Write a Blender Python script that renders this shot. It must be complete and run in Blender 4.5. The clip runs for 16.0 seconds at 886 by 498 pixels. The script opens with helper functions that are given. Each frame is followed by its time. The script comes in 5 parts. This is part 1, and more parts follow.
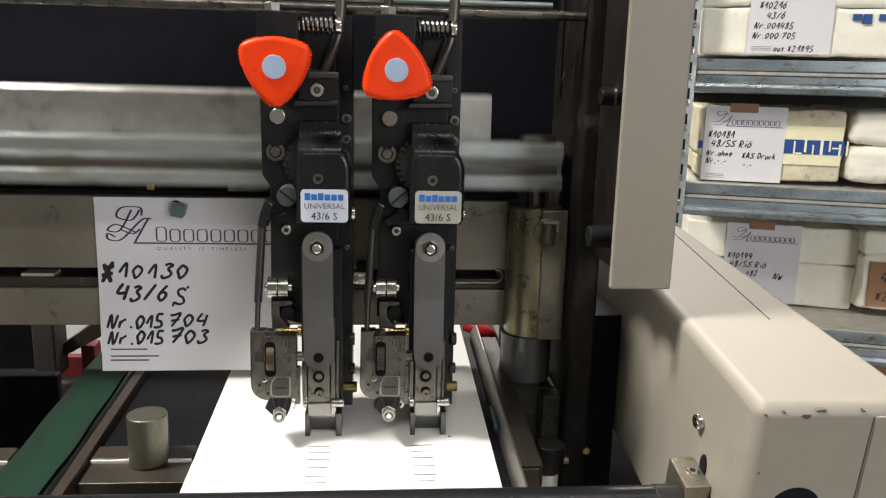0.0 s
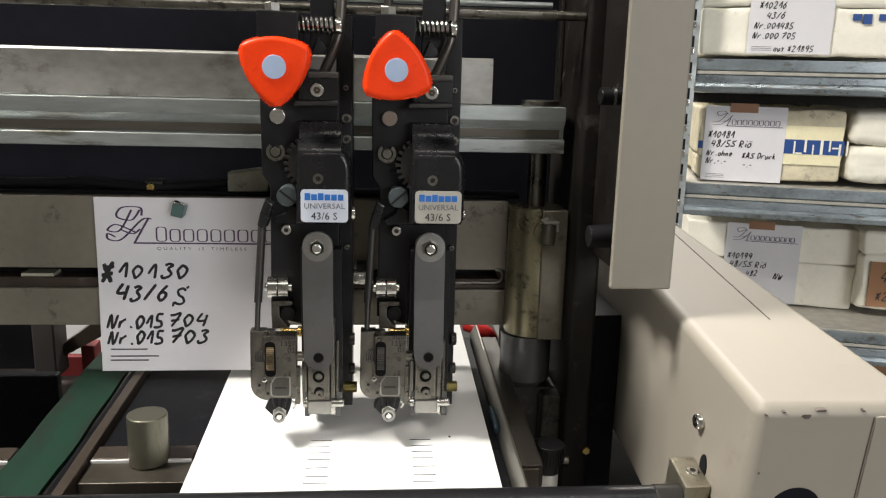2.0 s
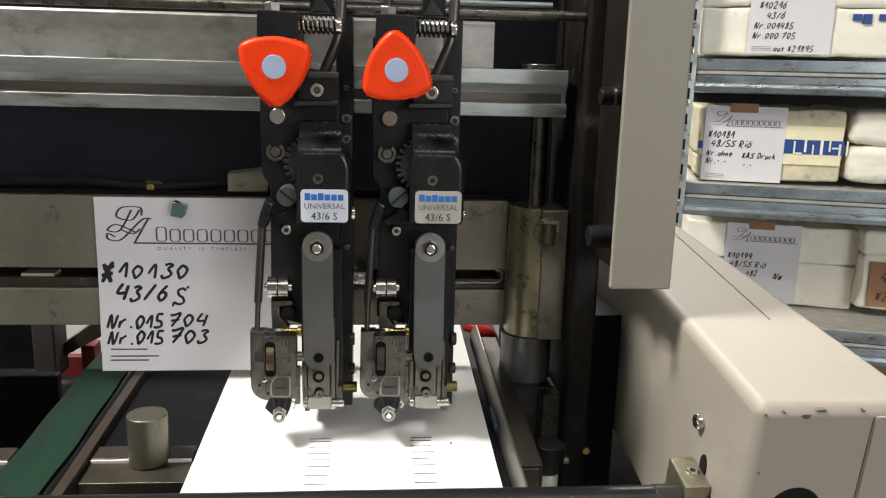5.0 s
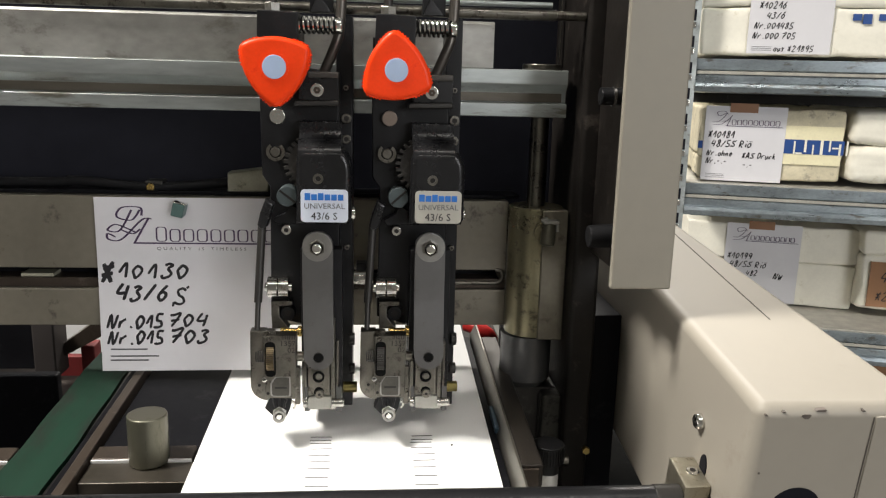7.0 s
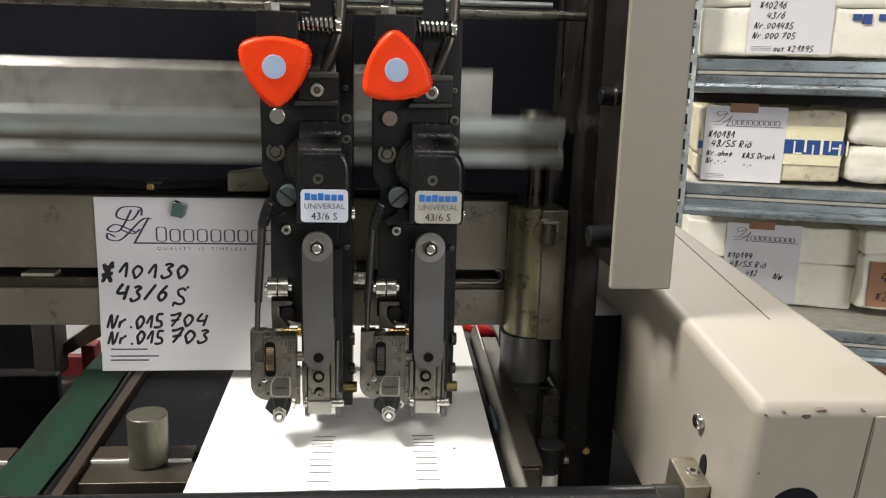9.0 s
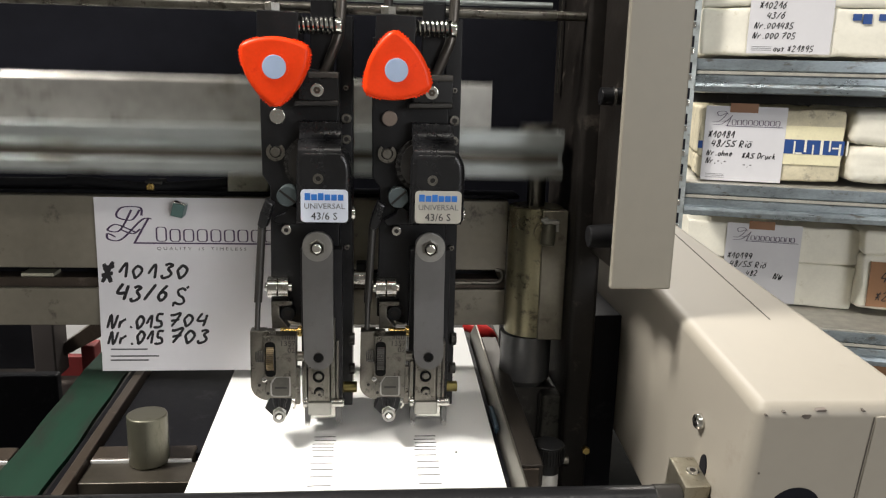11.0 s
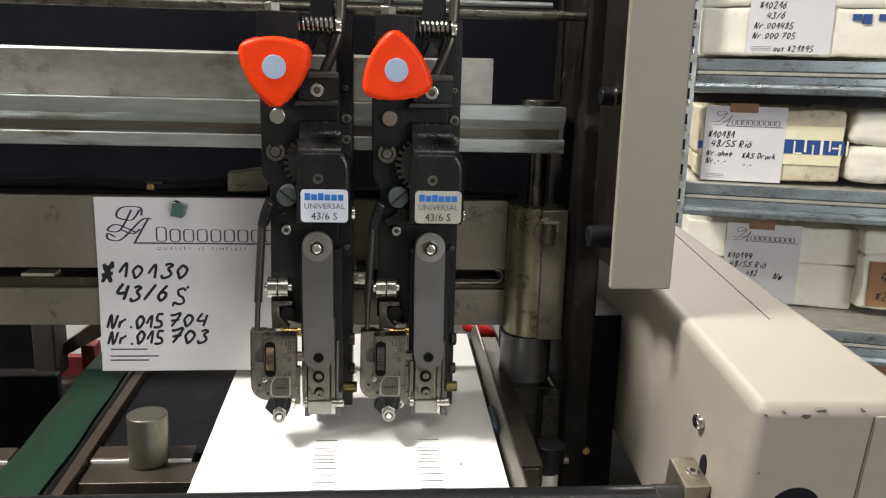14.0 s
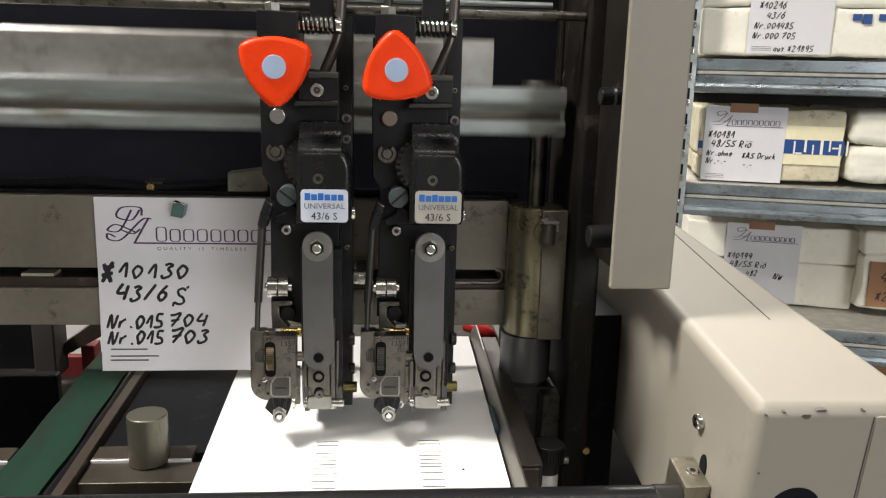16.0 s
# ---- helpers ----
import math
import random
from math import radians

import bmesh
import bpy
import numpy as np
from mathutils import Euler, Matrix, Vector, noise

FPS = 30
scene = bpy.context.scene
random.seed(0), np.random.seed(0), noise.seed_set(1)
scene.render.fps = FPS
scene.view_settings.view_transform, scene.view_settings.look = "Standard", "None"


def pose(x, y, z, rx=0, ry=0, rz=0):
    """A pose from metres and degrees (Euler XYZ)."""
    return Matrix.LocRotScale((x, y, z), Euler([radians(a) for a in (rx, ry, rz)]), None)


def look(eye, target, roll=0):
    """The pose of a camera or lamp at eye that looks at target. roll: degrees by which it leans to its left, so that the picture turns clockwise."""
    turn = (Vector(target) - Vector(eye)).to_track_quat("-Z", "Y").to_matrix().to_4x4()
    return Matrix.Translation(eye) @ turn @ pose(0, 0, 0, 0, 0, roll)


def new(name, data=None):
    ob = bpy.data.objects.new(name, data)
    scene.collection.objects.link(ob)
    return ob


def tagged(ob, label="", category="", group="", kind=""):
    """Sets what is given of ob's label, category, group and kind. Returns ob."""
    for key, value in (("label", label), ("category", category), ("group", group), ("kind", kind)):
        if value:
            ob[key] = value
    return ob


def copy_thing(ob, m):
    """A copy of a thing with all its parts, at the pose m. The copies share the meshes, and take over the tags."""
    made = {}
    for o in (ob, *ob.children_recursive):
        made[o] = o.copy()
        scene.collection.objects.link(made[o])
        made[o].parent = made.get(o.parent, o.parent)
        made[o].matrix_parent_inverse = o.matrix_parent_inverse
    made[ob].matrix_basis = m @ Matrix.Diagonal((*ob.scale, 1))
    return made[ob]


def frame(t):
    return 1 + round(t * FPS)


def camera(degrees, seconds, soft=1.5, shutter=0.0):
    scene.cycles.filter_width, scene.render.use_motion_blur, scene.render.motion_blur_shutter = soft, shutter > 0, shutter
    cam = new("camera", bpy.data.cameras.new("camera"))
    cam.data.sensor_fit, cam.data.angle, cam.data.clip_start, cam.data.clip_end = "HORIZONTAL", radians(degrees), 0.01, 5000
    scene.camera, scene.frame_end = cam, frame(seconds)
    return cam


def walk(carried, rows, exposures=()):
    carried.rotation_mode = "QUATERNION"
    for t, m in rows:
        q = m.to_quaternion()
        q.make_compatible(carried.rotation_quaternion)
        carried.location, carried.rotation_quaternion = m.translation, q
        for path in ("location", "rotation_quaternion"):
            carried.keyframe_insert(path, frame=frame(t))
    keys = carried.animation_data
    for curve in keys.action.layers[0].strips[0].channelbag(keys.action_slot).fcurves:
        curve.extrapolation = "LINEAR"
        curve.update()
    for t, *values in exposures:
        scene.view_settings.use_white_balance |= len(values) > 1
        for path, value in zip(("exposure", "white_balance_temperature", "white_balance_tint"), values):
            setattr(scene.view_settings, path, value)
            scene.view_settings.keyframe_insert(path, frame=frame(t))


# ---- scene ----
cam = camera(59.06, 16.0, 1.2, 0.7)
VIEW = look((-0.0018, -0.3921, 1.0942), (0.0817, 0.5816, 0.8824), 1.5)
walk(cam, [(0.0, VIEW), (16.0, VIEW)], [(0.0, 0.0), (16.0, 0.0)])

# ---------------------------------------------------------------- light
world = bpy.data.worlds.new("workshop_air")
scene.world = world
world.use_nodes = True
world.node_tree.nodes["Background"].inputs[0].default_value = (0.9, 0.95, 1.0, 1)
world.node_tree.nodes["Background"].inputs[1].default_value = 0.05


def ceiling_lamp(x, y, z, sx, sy, watts, colour, turn=0):
    data = bpy.data.lights.new("tube_light", "AREA")
    data.shape, data.size, data.size_y, data.energy, data.color = "RECTANGLE", sx, sy, watts, colour
    ob = new("tube_light", data)
    ob.matrix_world = pose(x, y, z, 0, 0, turn)
    return ob


ceiling_lamp(-0.95, -0.14, 2.45, 0.34, 0.32, 71, (1.0, 0.955, 0.88))
ceiling_lamp(0.35, 1.45, 2.50, 1.2, 0.20, 76, (1.0, 0.955, 0.89))
# Fill lamp added for the rack and drive box, not a known tube
ceiling_lamp(1.35, -1.15, 2.50, 1.2, 0.20, 9, (1.0, 0.95, 0.87))
ceiling_lamp(-0.10, -1.15, 2.52, 1.2, 0.14, 9, (1.0, 0.955, 0.89))
daylight = ceiling_lamp(1.75, -2.98, 1.44, 1.6, 0.8, 44, (0.98, 0.98, 0.985))
daylight.matrix_world = look((1.75, -2.98, 1.44), (0.6, 0.6, 1.0))

# ---------------------------------------------------------------- materials


def mat(name, colour, rough=0.5, metal=0.0, vary=0.12, scale=40.0, bump=0.05, wear=None, wear_amount=0.0, stretch=(1, 1, 1), spec=0.5):
    m = bpy.data.materials.new(name)
    m.use_nodes = True
    nt = m.node_tree
    b = nt.nodes["Principled BSDF"]
    b.inputs["Metallic"].default_value = metal
    b.inputs["Specular IOR Level"].default_value = spec
    co = nt.nodes.new("ShaderNodeTexCoord")
    mp = nt.nodes.new("ShaderNodeMapping")
    mp.inputs["Scale"].default_value = stretch
    nt.links.new(co.outputs["Object"], mp.inputs["Vector"])
    fine = nt.nodes.new("ShaderNodeTexNoise")
    fine.inputs["Scale"].default_value, fine.inputs["Detail"].default_value = scale * 12, 6
    big = nt.nodes.new("ShaderNodeTexNoise")
    big.inputs["Scale"].default_value, big.inputs["Detail"].default_value = scale, 4
    for n in (fine, big):
        nt.links.new(mp.outputs[0], n.inputs["Vector"])
    add = nt.nodes.new("ShaderNodeMath")
    add.operation = "MULTIPLY_ADD"
    nt.links.new(fine.outputs["Fac"], add.inputs[0])
    add.inputs[1].default_value = 0.4
    nt.links.new(big.outputs["Fac"], add.inputs[2])
    ramp = nt.nodes.new("ShaderNodeMapRange")
    ramp.inputs[1].default_value, ramp.inputs[2].default_value = 0.4, 1.0
    ramp.inputs[3].default_value, ramp.inputs[4].default_value = 1 - vary, 1 + vary
    nt.links.new(add.outputs[0], ramp.inputs[0])
    mul = nt.nodes.new("ShaderNodeMix")
    mul.data_type, mul.blend_type = "RGBA", "MULTIPLY"
    mul.inputs["Factor"].default_value = 1
    mul.inputs["A"].default_value = (*colour, 1)
    nt.links.new(ramp.outputs[0], mul.inputs["B"])
    out = mul.outputs["Result"]
    if wear:
        cut = nt.nodes.new("ShaderNodeMapRange")
        cut.inputs[1].default_value, cut.inputs[2].default_value = 0.62 - wear_amount * 0.25, 0.70 - wear_amount * 0.2
        wn = nt.nodes.new("ShaderNodeTexNoise")
        wn.inputs["Scale"].default_value, wn.inputs["Detail"].default_value, wn.inputs["Roughness"].default_value = scale * 2.3, 8, 0.7
        nt.links.new(mp.outputs[0], wn.inputs["Vector"])
        nt.links.new(wn.outputs["Fac"], cut.inputs[0])
        mix = nt.nodes.new("ShaderNodeMix")
        mix.data_type = "RGBA"
        nt.links.new(cut.outputs[0], mix.inputs["Factor"])
        nt.links.new(out, mix.inputs["A"])
        mix.inputs["B"].default_value = (*wear, 1)
        out = mix.outputs["Result"]
    nt.links.new(out, b.inputs["Base Color"])
    rr = nt.nodes.new("ShaderNodeMapRange")
    rr.inputs[1].default_value, rr.inputs[2].default_value = 0.4, 1.0
    rr.inputs[3].default_value, rr.inputs[4].default_value = rough * 0.8, min(1, rough * 1.25)
    nt.links.new(add.outputs[0], rr.inputs[0])
    nt.links.new(rr.outputs[0], b.inputs["Roughness"])
    if bump:
        bp = nt.nodes.new("ShaderNodeBump")
        bp.inputs["Strength"].default_value, bp.inputs["Distance"].default_value = bump, 0.0006
        nt.links.new(add.outputs[0], bp.inputs["Height"])
        nt.links.new(bp.outputs[0], b.inputs["Normal"])
    return m


BLACK = mat("black_oxide_steel", (0.0100, 0.0100, 0.0112), 0.36, 0.0, 0.3, 60, 0.12, (0.020, 0.020, 0.021), 0.10, spec=0.24)
BLACK_CAP = mat("black_painted_casting", (0.0085, 0.0085, 0.0095), 0.27, 0.0, 0.2, 50, 0.14, (0.016, 0.016, 0.017), 0.08, spec=0.36)
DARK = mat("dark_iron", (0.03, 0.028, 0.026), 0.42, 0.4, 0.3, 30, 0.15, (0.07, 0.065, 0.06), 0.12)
STEEL = mat("ground_steel", (0.52, 0.51, 0.48), 0.24, 1.0, 0.15, 60, 0.05, (0.28, 0.25, 0.21), 0.10)
STEEL_DULL = mat("worn_dull_steel", (0.175, 0.165, 0.145), 0.30, 1.0, 0.34, 90, 0.18, (0.07, 0.063, 0.054), 0.26)
GREY_STRAP = mat("grey_blued_steel", (0.205, 0.203, 0.205), 0.34, 1.0, 0.10, 30, 0.03, (0.16, 0.145, 0.132), 0.12)
CHROME = mat("bright_screw_steel", (0.70, 0.69, 0.66), 0.16, 1.0, 0.08, 100, 0.02)
BAR_STEEL = mat("milled_bar_steel", (0.40, 0.43, 0.425), 0.32, 0.70, 0.30, 16, 0.14, (0.19, 0.185, 0.155), 0.24, stretch=(0.4, 1, 2.2))
ZINC = mat("dull_zinc", (0.34, 0.335, 0.32), 0.32, 1.0, 0.2, 80, 0.12)
BRASS = mat("brass", (0.62, 0.44, 0.16), 0.28, 1.0, 0.15, 80, 0.05)
RED = mat("orange_red_plastic", (0.84, 0.050, 0.005), 0.36, 0.0, 0.12, 70, 0.22, (0.78, 0.036, 0.004), 0.14, spec=0.22)
DISC = mat("pale_blue_cap_plastic", (0.36, 0.45, 0.62), 0.45, 0.0, 0.06, 150, 0.03, spec=0.3)
# Also colours the lit wall panel and the cross bars' light strip
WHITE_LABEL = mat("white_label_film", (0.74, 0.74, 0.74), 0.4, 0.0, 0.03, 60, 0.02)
BLUE_INK = mat("blue_print", (0.012, 0.13, 0.46), 0.5, 0.0, 0.05, 60, 0.0)
BLACK_INK = mat("black_ink", (0.012, 0.011, 0.014), 0.55, 0.0, 0.2, 200, 0.0)
GREY_INK = mat("grey_print", (0.10, 0.10, 0.11), 0.6, 0.0, 0.1, 60, 0.0)
VIOLET_INK = mat("violet_black_print", (0.06, 0.035, 0.085), 0.6, 0.0, 0.1, 60, 0.0)
CARD = mat("white_card_paper", (0.66, 0.652, 0.68), 0.75, 0.0, 0.03, 14, 0.06, spec=0.2)
PAPER = mat("white_uncoated_paper", (0.84, 0.84, 0.83), 0.8, 0.0, 0.015, 10, 0.04)
BEAM = mat("nickel_grey_casting", (0.18, 0.164, 0.130), 0.45, 0.3, 0.25, 16, 0.10, (0.06, 0.053, 0.042), 0.18)
HOUSING = mat("worn_nickel_housing", (0.215, 0.195, 0.125), 0.30, 0.8, 0.25, 40, 0.18, (0.075, 0.066, 0.045), 0.18)
IRON = mat("dark_grey_cylinder_iron", (0.10, 0.10, 0.102), 0.34, 0.5, 0.2, 30, 0.08)
COLUMN = mat("black_machine_casting", (0.012, 0.0103, 0.0092), 0.42, 0.0, 0.5, 22, 0.25, (0.055, 0.047, 0.04), 0.13, spec=0.2)
COVER = mat("warm_grey_enamel", (0.245, 0.226, 0.188), 0.45, 0.0, 0.08, 9, 0.06, (0.20, 0.18, 0.15), 0.08, spec=0.35)
BOXPAINT = mat("cream_enamel", (0.318, 0.291, 0.247), 0.5, 0.0, 0.07, 9, 0.06, (0.29, 0.26, 0.215), 0.07, spec=0.35)
SEAM = mat("dusty_seam", (0.085, 0.075, 0.062), 0.7, 0.0, 0.3, 90, 0.1, spec=0.2)
OLIVE_BRASS = mat("oil_darkened_brass", (0.20, 0.165, 0.06), 0.34, 0.9, 0.25, 80, 0.1)
# Shade of uncut sockets, slots and holes as colour; also dark marks
RECESS_DARK = mat("dark_recess_and_mark", (0.018, 0.016, 0.015), 0.5, 0.0, 0.3, 90, 0.1, spec=0.2)
PAINT_CHIP = mat("worn_paint_chip", (0.10, 0.082, 0.07), 0.6, 0.0, 0.4, 200, 0.1)
BELT = mat("green_felt_belt", (0.0034, 0.0225, 0.0122), 0.6, 0.0, 0.4, 22, 0.2, (0.0085, 0.0125, 0.009), 0.36, stretch=(1, 0.16, 1), spec=0.2)
RAIL = mat("brown_oxidised_rail", (0.062, 0.048, 0.038), 0.36, 0.5, 0.3, 30, 0.1, (0.12, 0.10, 0.085), 0.1)
# Near-black for the table and for panels that fill dark gaps
TABLE = mat("near_black_steel", (0.0060, 0.0060, 0.0075), 0.45, 0.0, 0.4, 18, 0.12, (0.016, 0.016, 0.018), 0.15, spec=0.08)
BRONZE = mat("aged_bronze_post", (0.13, 0.125, 0.095), 0.38, 0.7, 0.15, 40, 0.08, (0.08, 0.076, 0.056), 0.15, stretch=(1, 1, 0.2))
GALV = mat("galvanised_sheet", (0.31, 0.355, 0.385), 0.30, 0.85, 0.45, 34, 0.3, (0.17, 0.165, 0.15), 0.22, stretch=(0.45, 1, 1))
GALV_POST = mat("spangled_galvanised_post", (0.46, 0.50, 0.51), 0.38, 0.6, 0.3, 60, 0.15, (0.30, 0.31, 0.30), 0.2)
GALV_DECK = mat("dusty_galvanised_deck", (0.36, 0.345, 0.305), 0.55, 0.2, 0.3, 60, 0.06)
CARTON = mat("cream_white_carton", (0.82, 0.79, 0.69), 0.7, 0.0, 0.08, 22, 0.5, (0.70, 0.66, 0.54), 0.06, spec=0.2)
CARTON_OLD = mat("yellowed_wrapped_carton", (0.60, 0.545, 0.40), 0.6, 0.0, 0.25, 26, 1.0, (0.36, 0.32, 0.25), 0.24, spec=0.25)
TAPE_BLUE = mat("blue_printed_tape", (0.008, 0.055, 0.235), 0.45, 0.0, 0.15, 40, 0.03)
TAPE_BROWN = mat("brown_packing_tape", (0.28, 0.14, 0.075), 0.4, 0.0, 0.1, 40, 0.03)
KRAFT = mat("kraft_cardboard", (0.30, 0.16, 0.085), 0.8, 0.0, 0.1, 30, 0.1)
VOID = mat("black_back_panel_paint", (0.010, 0.0104, 0.0145), 0.5, 0.0, 0.35, 8, 0.1, spec=0.06)
PIT = mat("black_open_bore", (0.006, 0.006, 0.006), 0.8, 0.0, 0.1, 60, 0, spec=0.05)
RUBBER = mat("black_cable_rubber", (0.008, 0.008, 0.009), 0.5, 0.0, 0.2, 60, 0.05, (0.02, 0.019, 0.017), 0.1, spec=0.16)
NYLON = mat("yellowed_nylon", (0.30, 0.29, 0.225), 0.4, 0.0, 0.3, 60, 0.3, (0.13, 0.12, 0.085), 0.2)
RED_PAINT = mat("red_machine_paint", (0.45, 0.02, 0.018), 0.4, 0.0, 0.1, 20, 0.05)
GREEN_MAG = mat("grey_green_magnet", (0.10, 0.17, 0.16), 0.35, 0.4, 0.1, 60, 0.04)
PLASTIC = mat("black_knurled_plastic", (0.006, 0.006, 0.0065), 0.38, 0.0, 0.2, 60, 0.1, spec=0.3)
WALLPAINT = mat("grey_white_workshop_wall", (0.30, 0.295, 0.28), 0.85, 0.0, 0.1, 3, 0.1)
CEILPAINT = mat("grey_white_ceiling_paint", (0.30, 0.30, 0.285), 0.85, 0.0, 0.05, 3, 0.1)
CONCRETE = mat("grey_workshop_floor", (0.22, 0.215, 0.20), 0.6, 0.0, 0.15, 4, 0.1, (0.14, 0.135, 0.13), 0.15)

# ---------------------------------------------------------------- builders


def weigh_normals(me, limit=0.70):
    """Smooth shading in which large faces stay flat and only narrow edges round off."""
    me.polygons.foreach_set("use_smooth", [True] * len(me.polygons))
    around = [[] for _ in me.vertices]
    for p in me.polygons:
        for v in p.vertices:
            around[v].append((p.normal, p.area))
    out = []
    for p in me.polygons:
        n0 = p.normal
        for v in p.vertices:
            n = Vector((0, 0, 0))
            for q, area in around[v]:
                if q.dot(n0) > limit:
                    n += q * area
            out.append(n.normalized() if n.length else n0.copy())
    me.normals_split_custom_set(out)


def part(name, bm, material, parent=None, label="", at=None, smooth=True):
    me = bpy.data.meshes.new(name)
    bm.normal_update()
    bm.to_mesh(me)
    bm.free()
    me.materials.append(material)
    if smooth:
        weigh_normals(me)
    ob = new(name, me)
    if parent:
        ob.parent = parent
    if at:
        ob.location = at
    if label:
        ob["label"] = label
    return ob


def thing(name, m, label, category, group="", kind=""):
    ob = new(name)
    ob.empty_display_size = 0.02
    ob.matrix_world = m
    return tagged(ob, label, category, group, kind)


def add_box(bm, x0, x1, y0, y1, z0, z1, bevel=0.0, seg=2):
    made = bmesh.ops.create_cube(bm, size=1)["verts"]
    for v in made:
        v.co = Vector((x0 + (v.co.x + 0.5) * (x1 - x0), y0 + (v.co.y + 0.5) * (y1 - y0), z0 + (v.co.z + 0.5) * (z1 - z0)))
    if bevel:
        edges = list({e for v in made for e in v.link_edges})
        bmesh.ops.bevel(bm, geom=edges, offset=bevel, segments=seg, profile=0.5, affect="EDGES")
    return bm


def box(x0, x1, y0, y1, z0, z1, bevel=0.0006, seg=2):
    return add_box(bmesh.new(), x0, x1, y0, y1, z0, z1, bevel, seg)


def slab(rect, y0, y1, bevel=0.0006):
    """A plate given by its x and z range, and its depth."""
    x0, x1, z0, z1 = rect
    return box(x0, x1, y0, y1, z0, z1, bevel)


def add_prism(bm, outline, y0, y1, bevel=0.0, seg=2):
    """Extrudes an outline in x and z along y."""
    front = [bm.verts.new((x, y0, z)) for x, z in outline]
    back = [bm.verts.new((x, y1, z)) for x, z in outline]
    n = len(outline)
    faces = [bm.faces.new(front), bm.faces.new(back[::-1])]
    for i in range(n):
        faces.append(bm.faces.new((front[i], back[i], back[(i + 1) % n], front[(i + 1) % n])))
    bmesh.ops.recalc_face_normals(bm, faces=faces)
    if bevel:
        rim = [e for v in front for e in v.link_edges if e.other_vert(v) in front]
        bmesh.ops.bevel(bm, geom=list(set(rim)), offset=bevel, segments=seg, profile=0.5, affect="EDGES")
    return bm


def prism(outline, y0, y1, bevel=0.0005, seg=2):
    return add_prism(bmesh.new(), outline, y0, y1, bevel, seg)


def add_rod(bm, a, b, r, seg=24, r2=None, bevel=0.0):
    a, b = Vector(a), Vector(b)
    d = b - a
    turn = d.to_track_quat("Z", "Y").to_matrix().to_4x4()
    made = bmesh.ops.create_cone(bm, cap_ends=True, segments=seg, radius1=r, radius2=r if r2 is None else r2, depth=d.length,
                                 matrix=Matrix.Translation((a + b) / 2) @ turn)["verts"]
    if bevel:
        edges = {e for v in made for e in v.link_edges if len(e.link_faces) == 2 and any(len(f.verts) > 4 for f in e.link_faces)}
        bmesh.ops.bevel(bm, geom=list(edges), offset=bevel, segments=2, profile=0.5, affect="EDGES")
    return bm


def rod(a, b, r, seg=24, r2=None, bevel=0.0):
    return add_rod(bmesh.new(), a, b, r, seg, r2, bevel)


def boss(x, z, y0, y1, r, seg=28, bevel=0.0004):
    """A round along y."""
    return rod((x, y1, z), (x, y0, z), r, seg, None, bevel)


def ring(x, z, y0, y1, r_out, r_in, seg=32, gap=0.0, start=0.0):
    bm = bmesh.new()
    n = seg
    span = 2 * math.pi - gap
    loops = []
    for i in range(n + (1 if gap else 0)):
        a = start + span * i / n
        c, s = math.cos(a), math.sin(a)
        loops.append([bm.verts.new((x + c * r, y, z + s * r)) for r, y in ((r_out, y1), (r_out, y0), (r_in, y0), (r_in, y1))])
    m = len(loops)
    for i in range(m if not gap else m - 1):
        p, q = loops[i], loops[(i + 1) % m]
        for k in range(4):
            bm.faces.new((p[k], p[(k + 1) % 4], q[(k + 1) % 4], q[k]))
    if gap:
        bm.faces.new(loops[0])
        bm.faces.new(loops[-1][::-1])
    bmesh.ops.recalc_face_normals(bm, faces=bm.faces[:])
    return bm


def hexnut(x, z, y0, y1, r):
    return add_rod(bmesh.new(), (x, y1, z), (x, y0, z), r, 6, None, 0.0003)


def tube(points, r, seg=10):
    """A round rod along a smooth line of points."""
    pts = [Vector(p) for p in points]
    line = []
    for i in range(len(pts) - 1):
        p0, p1, p2, p3 = pts[max(i - 1, 0)], pts[i], pts[i + 1], pts[min(i + 2, len(pts) - 1)]
        for k in range(8):
            t = k / 8
            line.append(0.5 * ((2 * p1) + (p2 - p0) * t + (2 * p0 - 5 * p1 + 4 * p2 - p3) * t * t + (3 * p1 - p0 - 3 * p2 + p3) * t ** 3))
    line.append(pts[-1])
    bm = bmesh.new()
    rows = []
    ref = Vector((0.13, 0.31, 0.94))
    for i, p in enumerate(line):
        d = (line[min(i + 1, len(line) - 1)] - line[max(i - 1, 0)]).normalized()
        u = d.cross(ref).normalized()
        w = d.cross(u).normalized()
        rows.append([bm.verts.new(p + (u * math.cos(2 * math.pi * k / seg) + w * math.sin(2 * math.pi * k / seg)) * r) for k in range(seg)])
    for p, q in zip(rows, rows[1:]):
        for k in range(seg):
            bm.faces.new((p[k], p[(k + 1) % seg], q[(k + 1) % seg], q[k]))
    bm.faces.new(rows[0])
    bm.faces.new(rows[-1])
    bmesh.ops.recalc_face_normals(bm, faces=bm.faces[:])
    return bm


